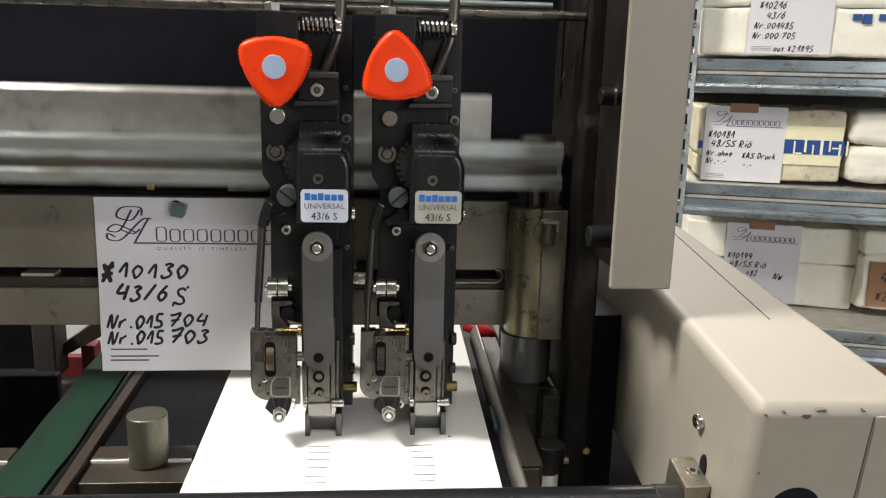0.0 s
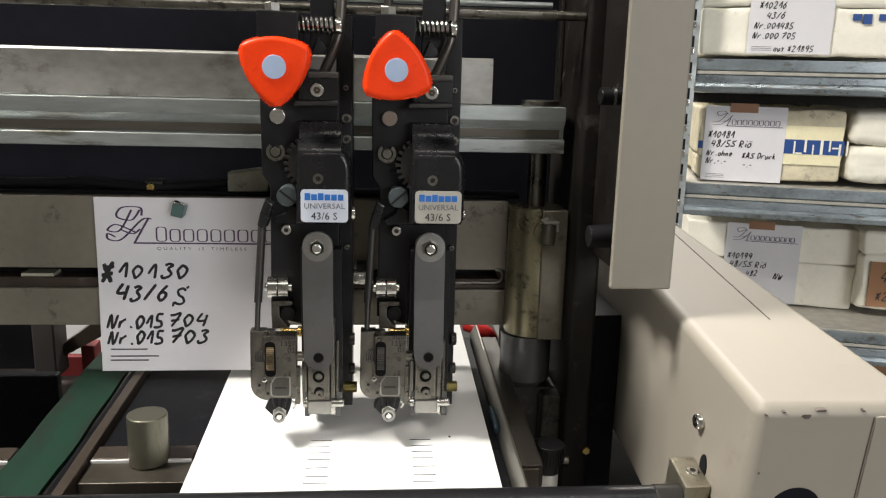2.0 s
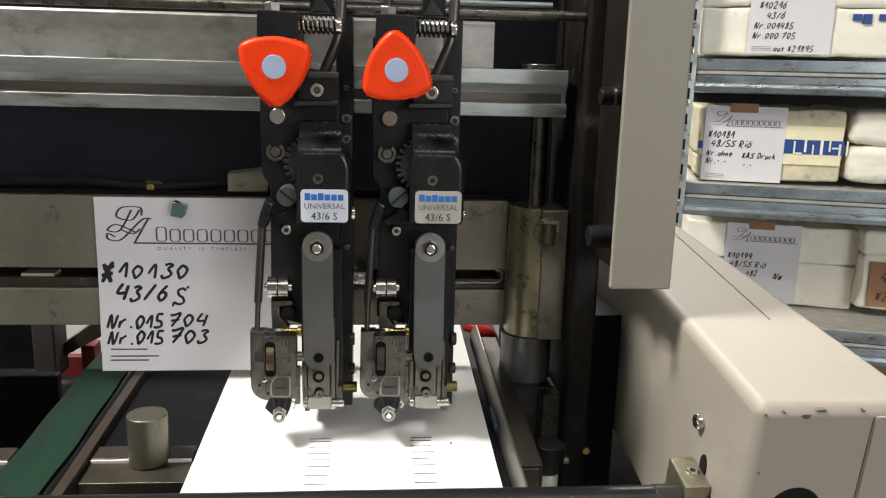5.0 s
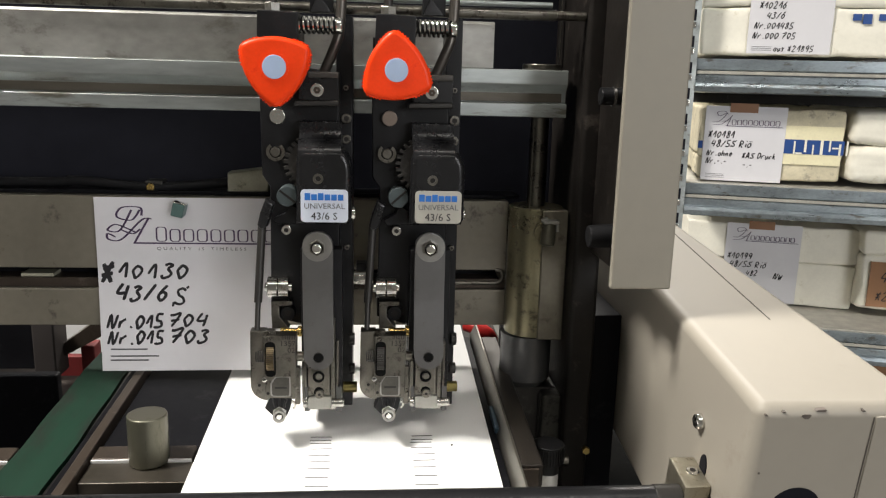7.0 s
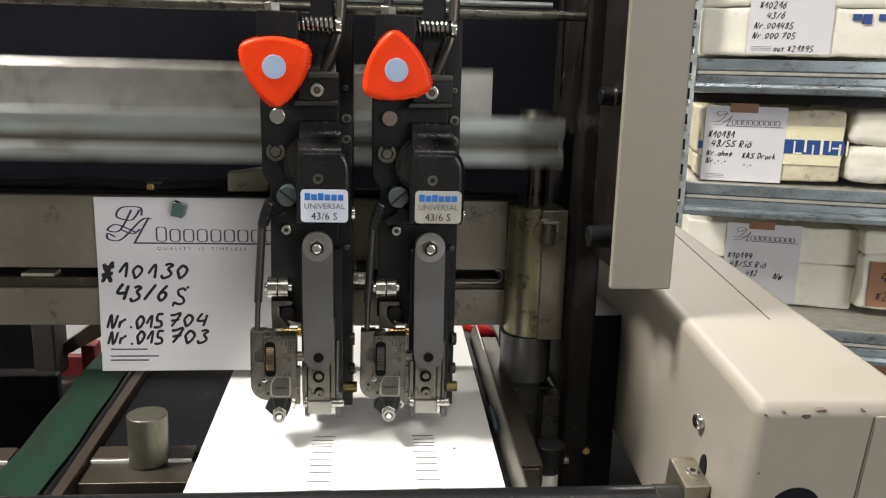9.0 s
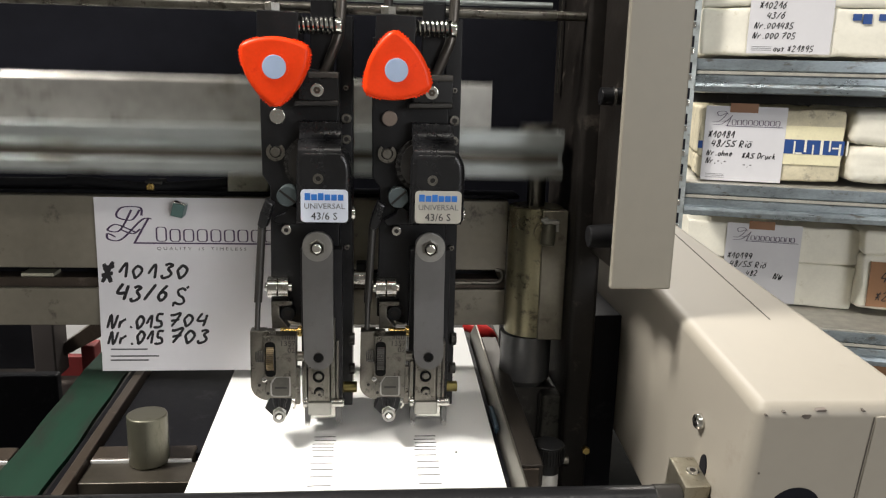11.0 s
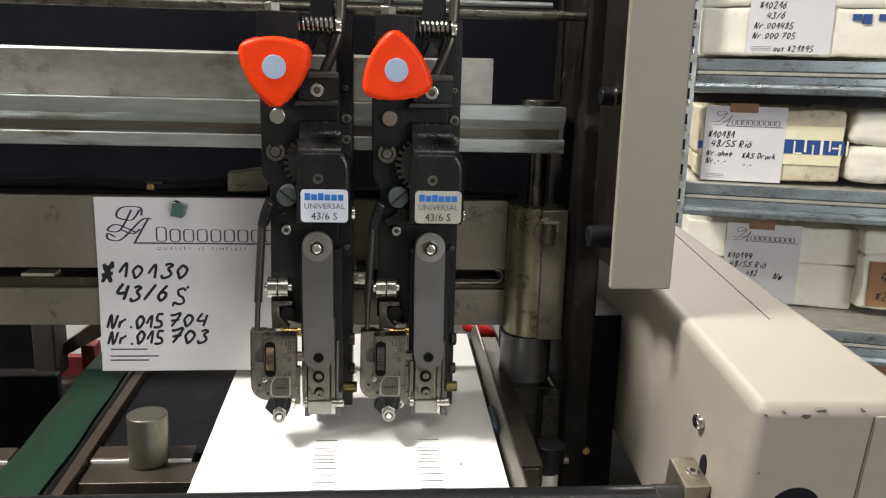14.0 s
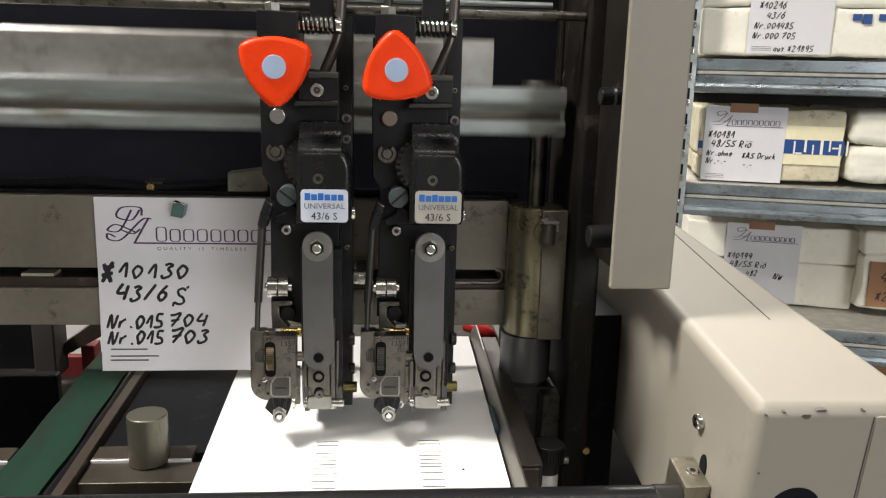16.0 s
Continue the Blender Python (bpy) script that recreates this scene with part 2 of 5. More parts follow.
def helix(a, b, r, wire, turns, seg=14):
    a, b = Vector(a), Vector(b)
    d = (b - a)
    n = d.normalized()
    u = n.cross(Vector((0.1, 0.9, 0.3))).normalized()
    w = n.cross(u)
    steps = int(turns * seg)
    pts = [a + d * (i / steps) + (u * math.cos(2 * math.pi * i / seg) + w * math.sin(2 * math.pi * i / seg)) * r for i in range(steps + 1)]
    bm = bmesh.new()
    rows = []
    for i, p in enumerate(pts):
        t = (pts[min(i + 1, steps)] - pts[max(i - 1, 0)]).normalized()
        e = (p - (a + d * (i / steps))).normalized()
        g = t.cross(e)
        rows.append([bm.verts.new(p + (e * math.cos(2 * math.pi * k / 6) + g * math.sin(2 * math.pi * k / 6)) * wire) for k in range(6)])
    for p, q in zip(rows, rows[1:]):
        for k in range(6):
            bm.faces.new((p[k], p[(k + 1) % 6], q[(k + 1) % 6], q[k]))
    bmesh.ops.recalc_face_normals(bm, faces=bm.faces[:])
    return bm


def round_rect(x0, x1, z0, z1, r, seg=6):
    out = []
    for cx, cz, a in ((x1 - r, z1 - r, 0), (x0 + r, z1 - r, 90), (x0 + r, z0 + r, 180), (x1 - r, z0 + r, 270)):
        for k in range(seg + 1):
            b = radians(a + 90 * k / seg)
            out.append((cx + r * math.cos(b), cz + r * math.sin(b)))
    return out


def arc(cx, cz, r, a0, a1, n=10):
    return [(cx + r * math.cos(radians(a0 + (a1 - a0) * i / n)), cz + r * math.sin(radians(a0 + (a1 - a0) * i / n))) for i in range(n + 1)]


def join(*bms):
    first = bms[0]
    for other in bms[1:]:
        me = bpy.data.meshes.new("tmp")
        other.to_mesh(me)
        other.free()
        first.from_mesh(me)
        bpy.data.meshes.remove(me)
    return first


def lettering(body, size, x, y, z, material, parent, squash=1.0, name="lettering", align="CENTER", depth=0.0001):
    """Printed words facing -y, built from the built-in font, with their middle at x, z."""
    cu = bpy.data.curves.new(name, "FONT")
    cu.body, cu.size, cu.align_x, cu.align_y, cu.extrude, cu.resolution_u = body, size, align, "CENTER", depth, 2
    tmp = bpy.data.objects.new("tmp", cu)
    scene.collection.objects.link(tmp)
    bpy.context.view_layer.update()
    me = bpy.data.meshes.new_from_object(tmp.evaluated_get(bpy.context.evaluated_depsgraph_get()))
    bpy.data.objects.remove(tmp)
    me.transform(Matrix.Translation((x, y, z)) @ Matrix.Rotation(radians(90), 4, "X") @ Matrix.Diagonal((squash, 1, 1, 1)))
    me.materials.clear()
    me.materials.append(material)
    ob = new(name, me)
    ob.parent = parent
    return ob


# Pen strokes of marker writing, on a grid 6 wide and 10 high
GLYPHS = {
    "0": "28 05 12 20 42 55 47 28 17", "1": "03 39 40", "2": "07 29 48 45 10 60", "3": "18 39 58 36 53 41 10 02", "4": "29 04 54|58 40", "5": "59 19 15 44 51 10 01",
    "6": "49 15 02 20 42 44 25 04", "7": "08 28 69 20|14 65", "8": "55 39 17 35 52 30 12 35 58", "9": "57 39 17 15 34 57 40", "/": "00 59", ".": "20 31",
    "N": "00 19 40 69", "r": "00 05|03 25 46", "#": "10 49|08 50|06 57|03 54", "S": "57 38 17 25 44 52 31 02|58 69|02 00", "R": "00 09 48 45 05 50", "i": "20 25|28 29",
    "O": "26 04 11 20 41 53 46 26|19 28|49 58", "o": "25 03 11 30 42 44 25", "h": "00 09|03 35 40", "n": "00 05|03 35 40", "e": "03 43 25 02 20 41", "W": "09 10 36 40 69",
    "D": "00 09 47 42 00", "u": "05 10 31 45 40", "k": "00 09|02 35|13 40", "a": "44 25 03 11 30 45 41", "s": "44 15 13 31 00", "c": "44 14 01 31", "-": "04 44", "A": "00 29 50|13 43",
}


def handwriting(words, x, z, high, y, material, parent, name="handwriting", thick=0.12, lean=0.24, wide=0.72, seed=3, gap=0.26):
    """Marker writing from left to right as flat ribbons facing -y."""
    rng = random.Random(seed)
    bm = bmesh.new()
    pen = x
    for ch in words:
        strokes = GLYPHS.get(ch)
        if strokes is None:
            pen += high * 0.4
            continue
        up = rng.uniform(-0.04, 0.04) * high
        k = rng.uniform(0.93, 1.06)
        for s in strokes.split("|"):
            pts = [Vector((int(p[0]) / 10 * wide * 1.25, 0, int(p[1]) / 9)) for p in s.split()]
            line = []
            for i in range(len(pts) - 1):
                p0, p1, p2, p3 = pts[max(i - 1, 0)], pts[i], pts[i + 1], pts[min(i + 2, len(pts) - 1)]
                for j in range(6):
                    t = j / 6
                    line.append(0.5 * ((2 * p1) + (p2 - p0) * t + (2 * p0 - 5 * p1 + 4 * p2 - p3) * t * t + (3 * p1 - p0 - 3 * p2 + p3) * t ** 3))
            line.append(pts[-1])
            last = None
            for i, p in enumerate(line):
                d = (line[min(i + 1, len(line) - 1)] - line[max(i - 1, 0)])
                d = d.normalized() if d.length else Vector((1, 0, 0))
                n = Vector((-d.z, 0, d.x)) * thick * 0.5 * (1 if 0 < i < len(line) - 1 else 0.7)
                pair = []
                for q in (p + n, p - n):
                    pair.append(bm.verts.new((pen + (q.x + q.z * lean) * high * k, y, z + q.z * high * k + up)))
                if last:
                    bm.faces.new((last[0], last[1], pair[1], pair[0]))
                last = pair
        width = max(int(p[0]) for p in strokes.replace("|", " ").split())
        pen += (width / 10 * wide * 1.25 + gap) * high
    ob = part(name, bm, material, parent, smooth=False)
    return ob


def drape(ob, lift=0.00012):
    """Lays print on the bent sheet of the sign."""
    for v in ob.data.vertices:
        v.co.y = sign_y(v.co.z) - lift
    return ob


def strokes_mark(lines, width, y, material, parent, name):
    """Smooth printed strokes facing -y; each line is a row of x, z points."""
    bm = bmesh.new()
    for pts in lines:
        pts = [Vector((a, 0, b)) for a, b in pts]
        line = []
        for i in range(len(pts) - 1):
            p0, p1, p2, p3 = pts[max(i - 1, 0)], pts[i], pts[i + 1], pts[min(i + 2, len(pts) - 1)]
            for j in range(8):
                t = j / 8
                line.append(0.5 * ((2 * p1) + (p2 - p0) * t + (2 * p0 - 5 * p1 + 4 * p2 - p3) * t * t + (3 * p1 - p0 - 3 * p2 + p3) * t ** 3))
        line.append(pts[-1])
        last = None
        for i, p in enumerate(line):
            d = (line[min(i + 1, len(line) - 1)] - line[max(i - 1, 0)]).normalized()
            n = Vector((-d.z, 0, d.x)) * width * (0.35 + 0.5 * abs(d.z))
            pair = [bm.verts.new((q.x, y, q.z)) for q in (p + n, p - n)]
            if last:
                bm.faces.new((last[0], last[1], pair[1], pair[0]))
            last = pair
    return part(name, bm, material, parent, smooth=False)


# ---------------------------------------------------------------- the room
part("floor", box(-3, 3, -3, 2.2, -0.1, 0.0, 0), CONCRETE)
bpy.data.objects["floor"]["kind"] = "structure"
for name, dims in (("wall_north", (-3.1, 3.1, 2.2, 2.3, 0, 2.7)), ("wall_west", (-3.1, -3.0, -3.0, 2.2, 0, 2.7)), ("wall_east", (3.0, 3.1, -3.0, 2.2, 0, 2.7))):
    tagged(part(name, box(*dims, 0), WALLPAINT), "plain white painted workshop wall", "wall", "", "structure")
south = box(-3.1, 3.1, -3.1, -3.0, 0, 0.98, 0)
for dims in ((-3.1, 3.1, -3.1, -3.0, 1.90, 2.7), (-3.1, 0.90, -3.1, -3.0, 0.98, 1.90), (2.60, 3.1, -3.1, -3.0, 0.98, 1.90)):
    add_box(south, *dims)
tagged(part("wall_south", south, WALLPAINT), "plain white painted workshop wall with a window opening", "wall", "", "structure")
tagged(part("ceiling", box(-3.1, 3.1, -3.1, 2.3, 2.7, 2.8, 0), CEILPAINT), "plain white workshop ceiling", "ceiling", "", "structure")
tagged(bpy.data.objects["floor"], "grey concrete workshop floor", "floor")

# ---------------------------------------------------------------- machine frame
frame_body = thing("machine_frame", pose(0, 0, 0), "black cast frame of a wire stitching machine", "machine frame")
part("base_cabinet", box(-0.80, 0.145, -0.02, 0.60, 0.0, 0.80, 0.01), COLUMN, frame_body)
part("column", box(0.1125, 0.1285, 0.045, 0.125, 0.80, 1.170, 0.003), COLUMN, frame_body, "scuffed black cast column")
part("column_nose", box(0.1215, 0.1385, -0.0260, 0.0450, 0.998, 1.150, 0.002), COLUMN, frame_body)
# Two black panels added so that the gap beside the column stays in shade
part("inner_panel", box(0.1286, 0.1490, 0.060, 0.40, 0.30, 0.955, 0.001), TABLE, frame_body)
part("side_base", box(0.1495, 0.2150, -0.06, 0.40, 0.20, 0.835, 0.002), TABLE, frame_body)
part("inner_floor", box(0.1286, 0.1490, -0.10, 0.0598, 0.30, 0.80, 0.001), DARK, frame_body)
part("column_foot", box(0.1000, 0.1125, 0.060, 0.200, 0.80, 0.9040, 0.003), DARK, frame_body)
part("back_panel", box(-0.80, 0.1300, 0.1262, 0.1320, 0.9850, 1.30, 0.001), VOID, frame_body, "black sheet back panel")
part("edge_strip", box(0.1095, 0.1102, 0.1000, 0.1040, 1.088, 1.30, 0.0003), STEEL_DULL, frame_body)
part("left_column", box(-0.80, -0.74, 0.045, 0.30, 0.80, 1.30, 0.004), COLUMN, frame_body)
part("column_pad", slab((0.1009, 0.1130, 0.8706, 0.9047), 0.055, 0.075, 0.002), mat("mottled_bare_casting", (0.04, 0.039, 0.034), 0.5, 0.3, 0.4, 60, 0.3, (0.012, 0.012, 0.011), 0.4), frame_body, "bare grey cast pad")
part("hex_bolt", hexnut(0.1272, 0.8730, 0.0425, 0.046, 0.0024), BRASS, frame_body)
# White panel added to stand in for the lit wall beyond the brace
part("pale_panel", slab((-0.3484, -0.2853, 0.7925, 0.8424), 0.42, 0.43, 0.001), WHITE_LABEL, frame_body, "white panel in place of the lit wall past the brace")
part("lower_post", slab((-0.3091, -0.2896, 0.8199, 0.8796), 0.30, 0.33, 0.002), mat("grey_brown_leg_paint", (0.028, 0.023, 0.022), 0.6, 0, 0.2, 20, 0.1), frame_body, "grey-brown upright under the beam")
part("diagonal_brace", prism([(-0.2989, 0.8297), (-0.2981, 0.8408), (-0.2646, 0.8653), (-0.2439, 0.8735), (-0.2448, 0.8599)], 0.32, 0.345), RAIL, frame_body, "brown oxidised diagonal brace")
# Near-black panels added to close the dark space under the beam
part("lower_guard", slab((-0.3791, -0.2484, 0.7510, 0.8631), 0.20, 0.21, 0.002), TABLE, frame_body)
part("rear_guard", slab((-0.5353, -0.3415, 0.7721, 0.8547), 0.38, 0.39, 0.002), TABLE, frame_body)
part("red_tray", join(slab((-0.3152, -0.2722, 0.7793, 0.8195), 0.36, 0.37), slab((-0.2830, -0.2702, 0.7834, 0.8380), 0.34, 0.36, 0.002)), mat("faded_dark_red_paint", (0.10, 0.008, 0.008), 0.5, 0.0, 0.3, 20, 0.1), frame_body, "red painted steel tray")
# Another added near-black sheet, behind the table
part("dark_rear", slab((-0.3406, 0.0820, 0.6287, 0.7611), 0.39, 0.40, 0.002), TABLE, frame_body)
part("red_lever", tube([(0.0770, 0.262, 0.8840), (0.0850, 0.255, 0.8830), (0.0930, 0.254, 0.8790), (0.0985, 0.258, 0.8700), (0.0985, 0.262, 0.8500)], 0.0062, 16), RED_PAINT, frame_body, "red painted lever")

beam = thing("cross_beam", pose(0, 0.085, 0.94), "grey nickel cast cross beam with a long slot", "machine beam")
part("upper_face", box(-0.74, 0.0795, 0.0, 0.018, 0.0368, 0.0812, 0.0008), BEAM, beam)
part("lower_face", box(-0.74, 0.0800, 0.0, 0.018, 0.0005, 0.0240, 0.0008), BEAM, beam)
part("ledge", box(-0.74, 0.0800, 0.0025, 0.018, 0.0242, 0.0303, 0.0006), RAIL, beam, "brown oxidised ledge of the slot")
part("slot_end", box(0.0755, 0.0797, 0.0005, 0.018, 0.0300, 0.0370, 0.001), BEAM, beam)
part("slot_rim", tube([(0.0300, 0.0006, 0.0285), (0.0600, 0.0006, 0.0285), (0.0720, 0.0006, 0.0285), (0.0762, 0.0006, 0.0300), (0.0776, 0.0006, 0.0335), (0.0765, 0.0006, 0.0362), (0.0730, 0.0006, 0.0372)], 0.0014, 12), STEEL_DULL, beam, "bright worn rim at the slot's rounded end")
# Near-black core, so that the slot before it reads dark
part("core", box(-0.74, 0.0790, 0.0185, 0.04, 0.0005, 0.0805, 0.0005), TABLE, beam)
part("slot_shim", box(-0.2183, -0.1990, 0.004, 0.016, 0.0303, 0.0325, 0.0004), NYLON, beam, "pale shim lying in the slot")
part("top_strip", box(-0.74, 0.0872, 0.006, 0.03, 0.0816, 0.0838, 0.0004), TABLE, beam)

part("clamp_roller", rod((-0.0160, -0.012, 0.9747 - 0.94), (-0.0071, -0.012, 0.9747 - 0.94), 0.0042, 28, None, 0.0006), STEEL, beam, "bright steel clamp roller")
part("roller_arm", box(-0.0147, -0.0085, -0.010, 0.0, 0.9740 - 0.94, 0.9832 - 0.94, 0.0006), BLACK, beam)
top_rod = thing("guide_rod", pose(0, 0.05, 1.1301), "horizontal steel guide rod above the heads", "rod")
part("shaft", rod((-0.74, 0, 0), (0.0955, 0, 0), 0.0030, 20, None, 0.0004), STEEL_DULL, top_rod)
part("collar", rod((0.0923, 0, 0), (0.1120, 0, 0), 0.0026, 20, None, 0.0004), STEEL_DULL, top_rod)
part("upper_shaft", rod((-0.74, 0.01, 0.0062), (0.0950, 0.01, 0.0062), 0.0016, 16), BAR_STEEL, top_rod)

# guide cylinder that takes the rod of the press bar
guide = thing("guide_housing", pose(0, 0.078, 0.90), "worn nickel-grey guide housing with a dark cylinder below", "guide housing")
part("sleeve", rod((0.0952, 0, 0.0395), (0.0952, 0, 0.1200), 0.0165, 48, None, 0.0008), HOUSING, guide)
part("flat_side", box(0.0965, 0.1117, -0.0180, 0.0080, 0.0390, 0.1195, 0.0008), mat("grey_flat_of_housing", (0.17, 0.155, 0.12), 0.4, 0.5, 0.3, 30, 0.12, (0.09, 0.08, 0.06), 0.15), guide)
cyl = bmesh.new()
for zz0, zz1, ra, rb in ((0.0100, 0.0390, 0.0160, 0.0160), (0.0060, 0.0100, 0.0135, 0.0160)):
    add_rod(cyl, (0.0930, 0, zz0), (0.0930, 0, zz1), ra, 48, rb)
part("cylinder", cyl, IRON, guide, "dark grey iron cylinder")
part("foot_block", box(0.079, 0.1115, -0.012, 0.02, -0.03, 0.006, 0.001), DARK, guide)
part("oil_cup", rod((0.0982, -0.0235, 0.0995), (0.1000, -0.0195, 0.1126), 0.0043, 24, None, 0.0008), BRONZE, guide, "worn steel oiler stub")
part("oiler_boss", boss(0.0972, 0.1065, -0.0195, -0.0170, 0.0062, 28), HOUSING, guide)
clip = part("oil_cap", box(0.0955, 0.1052, -0.0240, -0.0155, 0.1122, 0.1146, 0.0008), ZINC, guide, "bright sprung oiler lid")
part("lid_tongue", box(0.1030, 0.1050, -0.0245, -0.0200, 0.1080, 0.1124, 0.0004), ZINC, clip)
part("lid_curl", rod((0.0950, -0.0215, 0.1138), (0.0985, -0.0215, 0.1152), 0.0016, 14), ZINC, clip)

# ---------------------------------------------------------------- the moving press bar
BAR_REST = pose(0, 0.06, 1.0534)
press_bar = thing("press_bar", BAR_REST, "milled steel press bar that rises and falls behind the heads", "press bar")


def rail_mesh(profile, x0, x1):
    bm = bmesh.new()
    a = [bm.verts.new((x0, y, z)) for y, z in profile]
    b = [bm.verts.new((x1, y, z)) for y, z in profile]
    bm.faces.new(a)
    bm.faces.new(b[::-1])
    for i in range(len(profile)):
        j = (i + 1) % len(profile)
        bm.faces.new((a[i], a[j], b[j], b[i]))
    bmesh.ops.recalc_face_normals(bm, faces=bm.faces[:])
    sharp = [e for e in bm.edges if abs(e.verts[0].co.x - e.verts[1].co.x) > 0.01]
    bmesh.ops.bevel(bm, geom=sharp, offset=0.0005, segments=2, profile=0.5, affect="EDGES")
    return bm


part("lower_rail", rail_mesh([(0, 0.0267), (0, 0.0186), (0.004, 0.0140), (0.004, 0.0080), (0.0, 0.0076), (0.0, 0.0), (0.024, 0.0), (0.024, 0.0267)], -0.735, 0.1064), BAR_STEEL, press_bar, "grooved milled steel rail")
# Strip browner and darker than the rail faces on either side
part("groove_strip", box(-0.734, 0.1040, 0.0034, 0.0060, 0.0085, 0.0136, 0.0003), mat("dark_brown_groove", (0.13, 0.116, 0.095), 0.4, 0.5, 0.35, 20, 0.1, (0.05, 0.042, 0.03), 0.2, stretch=(0.1, 1, 1)), press_bar, "dark brown strip in the groove")
part("upper_rail", rail_mesh([(0.015, 0.0270), (0.015, 0.0520), (0.0165, 0.0535), (0.038, 0.0535), (0.038, 0.0270)], -0.735, 0.0650), mat("brushed_bar_steel", (0.37, 0.362, 0.34), 0.32, 0.66, 0.4, 18, 0.2, (0.20, 0.19, 0.17), 0.34, stretch=(0.6, 1, 1)), press_bar, "plain brushed steel bar")
part("guide_shaft", rod((0.0950, 0.018, -0.075), (0.0950, 0.018, 0.0268), 0.0056, 28), STEEL_DULL, press_bar, "polished guide shaft")
part("flange", rod((0.0942, 0.016, 0.0268), (0.0942, 0.016, 0.0302), 0.0115, 36, None, 0.0006), STEEL_DULL, press_bar)

# ---------------------------------------------------------------- covers
cover = thing("column_cover", pose(0.1117, -0.03, 0.9958), "warm grey enamelled sheet cover over the column", "machine cover")
part("sheet", box(0, 0.0306, 0, 0.0035, 0, 0.150, 0.0012, 3), COVER, cover)
part("return_edge", box(0.0272, 0.0305, 0.0036, 0.060, 0, 0.150, 0.0008), COVER, cover)
part("socket_screw", rod((0.1089 - 0.1117, 0.030, 1.0880 - 0.9958), (0.0120, 0.030, 1.0880 - 0.9958), 0.0044, 24, None, 0.0006), BLACK_CAP, cover, "black socket screw")
part("screw_washer", rod((0.1150 - 0.1117, 0.030, 1.0880 - 0.9958), (0.1164 - 0.1117, 0.030, 1.0880 - 0.9958), 0.0049, 24), CHROME, cover)
part("bumper", rod((0.1072 - 0.1117, 0.030, 1.0162 - 0.9958), (0.0120, 0.030, 1.0168 - 0.9958), 0.0058, 28, 0.0064, 0.001), RUBBER, cover, "dark rubber bumper")

cream = thing("drive_box", pose(0.15, -0.113, 0.97, 7.4), "cream enamelled drive box with chipped edges", "machine box")
shell = box(0, 0.0700, 0, 0.30, -0.118, 0, 0.0054, 5)
for v in shell.verts:
    if v.co.x > 0.035:
        v.co.x += 0.0047 - 0.0785 * v.co.y
part("shell", shell, BOXPAINT, cream, "cream enamelled shell with worn edges")
part("top_seam", box(0.0443, 0.0450, 0.083, 0.298, -0.001, 0.00015, 0), SEAM, cream)
part("front_seam", box(0.0489, 0.0495, -0.00015, 0.002, -0.114, -0.0050, 0), SEAM, cream)
part("side_step", box(0.0500, 0.0705, -0.0006, 0.004, -0.114, -0.0045, 0.0005), BOXPAINT, cream)
part("round_opening", boss(0.0235, -0.0500, -0.0003, 0.004, 0.0118, 36, 0.0005), VOID, cream, "dark round opening")
for cx, cz, w, h in ((0.0108, -0.0022, 0.0009, 0.0006), (0.0205, -0.0045, 0.0022, 0.0016), (0.0265, -0.0018, 0.0026, 0.0008), (0.0035, -0.0036, 0.0007, 0.0006), (0.0440, -0.0020, 0.0008, 0.0006), (0.0052, -0.031, 0.0006, 0.0007)):
    out = [(cx + w * math.cos(a) * (0.8 + 0.25 * math.sin(3 * a + cx * 900)), cz + h * math.sin(a) * (0.8 + 0.2 * math.cos(2 * a))) for a in [i * math.pi / 7 for i in range(14)]]
    part("paint_chip", prism(out, -0.00012, 0.003, 0), PAINT_CHIP, cream)
screw = part("pan_screw", join(rod((-0.0022, 0, 0), (0.001, 0, 0), 0.0033, 28, 0.0042, 0.0008)), CHROME, cream, "cross-recess pan screw", at=(-0.0012, 0.0462, -0.0352))
part("recess", join(box(-0.0026, -0.0010, -0.0004, 0.0004, -0.0022, 0.0022, 0), box(-0.0026, -0.0010, -0.0022, 0.0022, -0.0004, 0.0004, 0)), RECESS_DARK, screw)
part("slot_hole", rod((-0.0006, 0, 0), (0.002, 0, 0), 0.0060, 28), VOID, cream, "dark oval hole", at=(0, 0.0370, -0.0534)).scale = (1, 0.55, 1)

bracket = thing("bar_bracket", pose(0.1376, -0.080, 0.9172, 11), "worn steel clamp block on the drive box", "bracket")
part("block", box(0, 0.0122, 0, 0.0215, -0.0320, 0, 0.0007), mat("worn_yellowish_steel", (0.36, 0.33, 0.26), 0.34, 0.8, 0.25, 70, 0.12, (0.20, 0.17, 0.12), 0.25), bracket)
part("clamp_screw", rod((0.0072, 0.0105, -0.0004), (0.0072, 0.0105, 0.0010), 0.0030, 24, None, 0.0005), CHROME, bracket)
part("screw_socket", rod((0.0072, 0.0105, 0.0005), (0.0072, 0.0105, 0.0011), 0.0015, 6), RECESS_DARK, bracket)
part("spigot", rod((0.0122, 0.0020, -0.0100), (0.0240, 0.0020, -0.0100), 0.0062, 28, None, 0.001), STEEL_DULL, bracket)
front_bar = thing("front_bar", pose(0, -0.075, 0.9088), "dark round bar across the front of the table", "rod")
part("shaft", rod((-0.70, 0, 0), (0.1376, 0, 0), 0.0062, 32, None, 0.0005), mat("oiled_black_bar", (0.018, 0.018, 0.02), 0.32, 0.3, 0.3, 20, 0.08, (0.07, 0.07, 0.07), 0.12, stretch=(0.2, 1, 1)), front_bar)
part("end_collar", rod((0.1250, 0, 0), (0.1372, 0, 0), 0.0066, 32, None, 0.0004), DARK, front_bar)
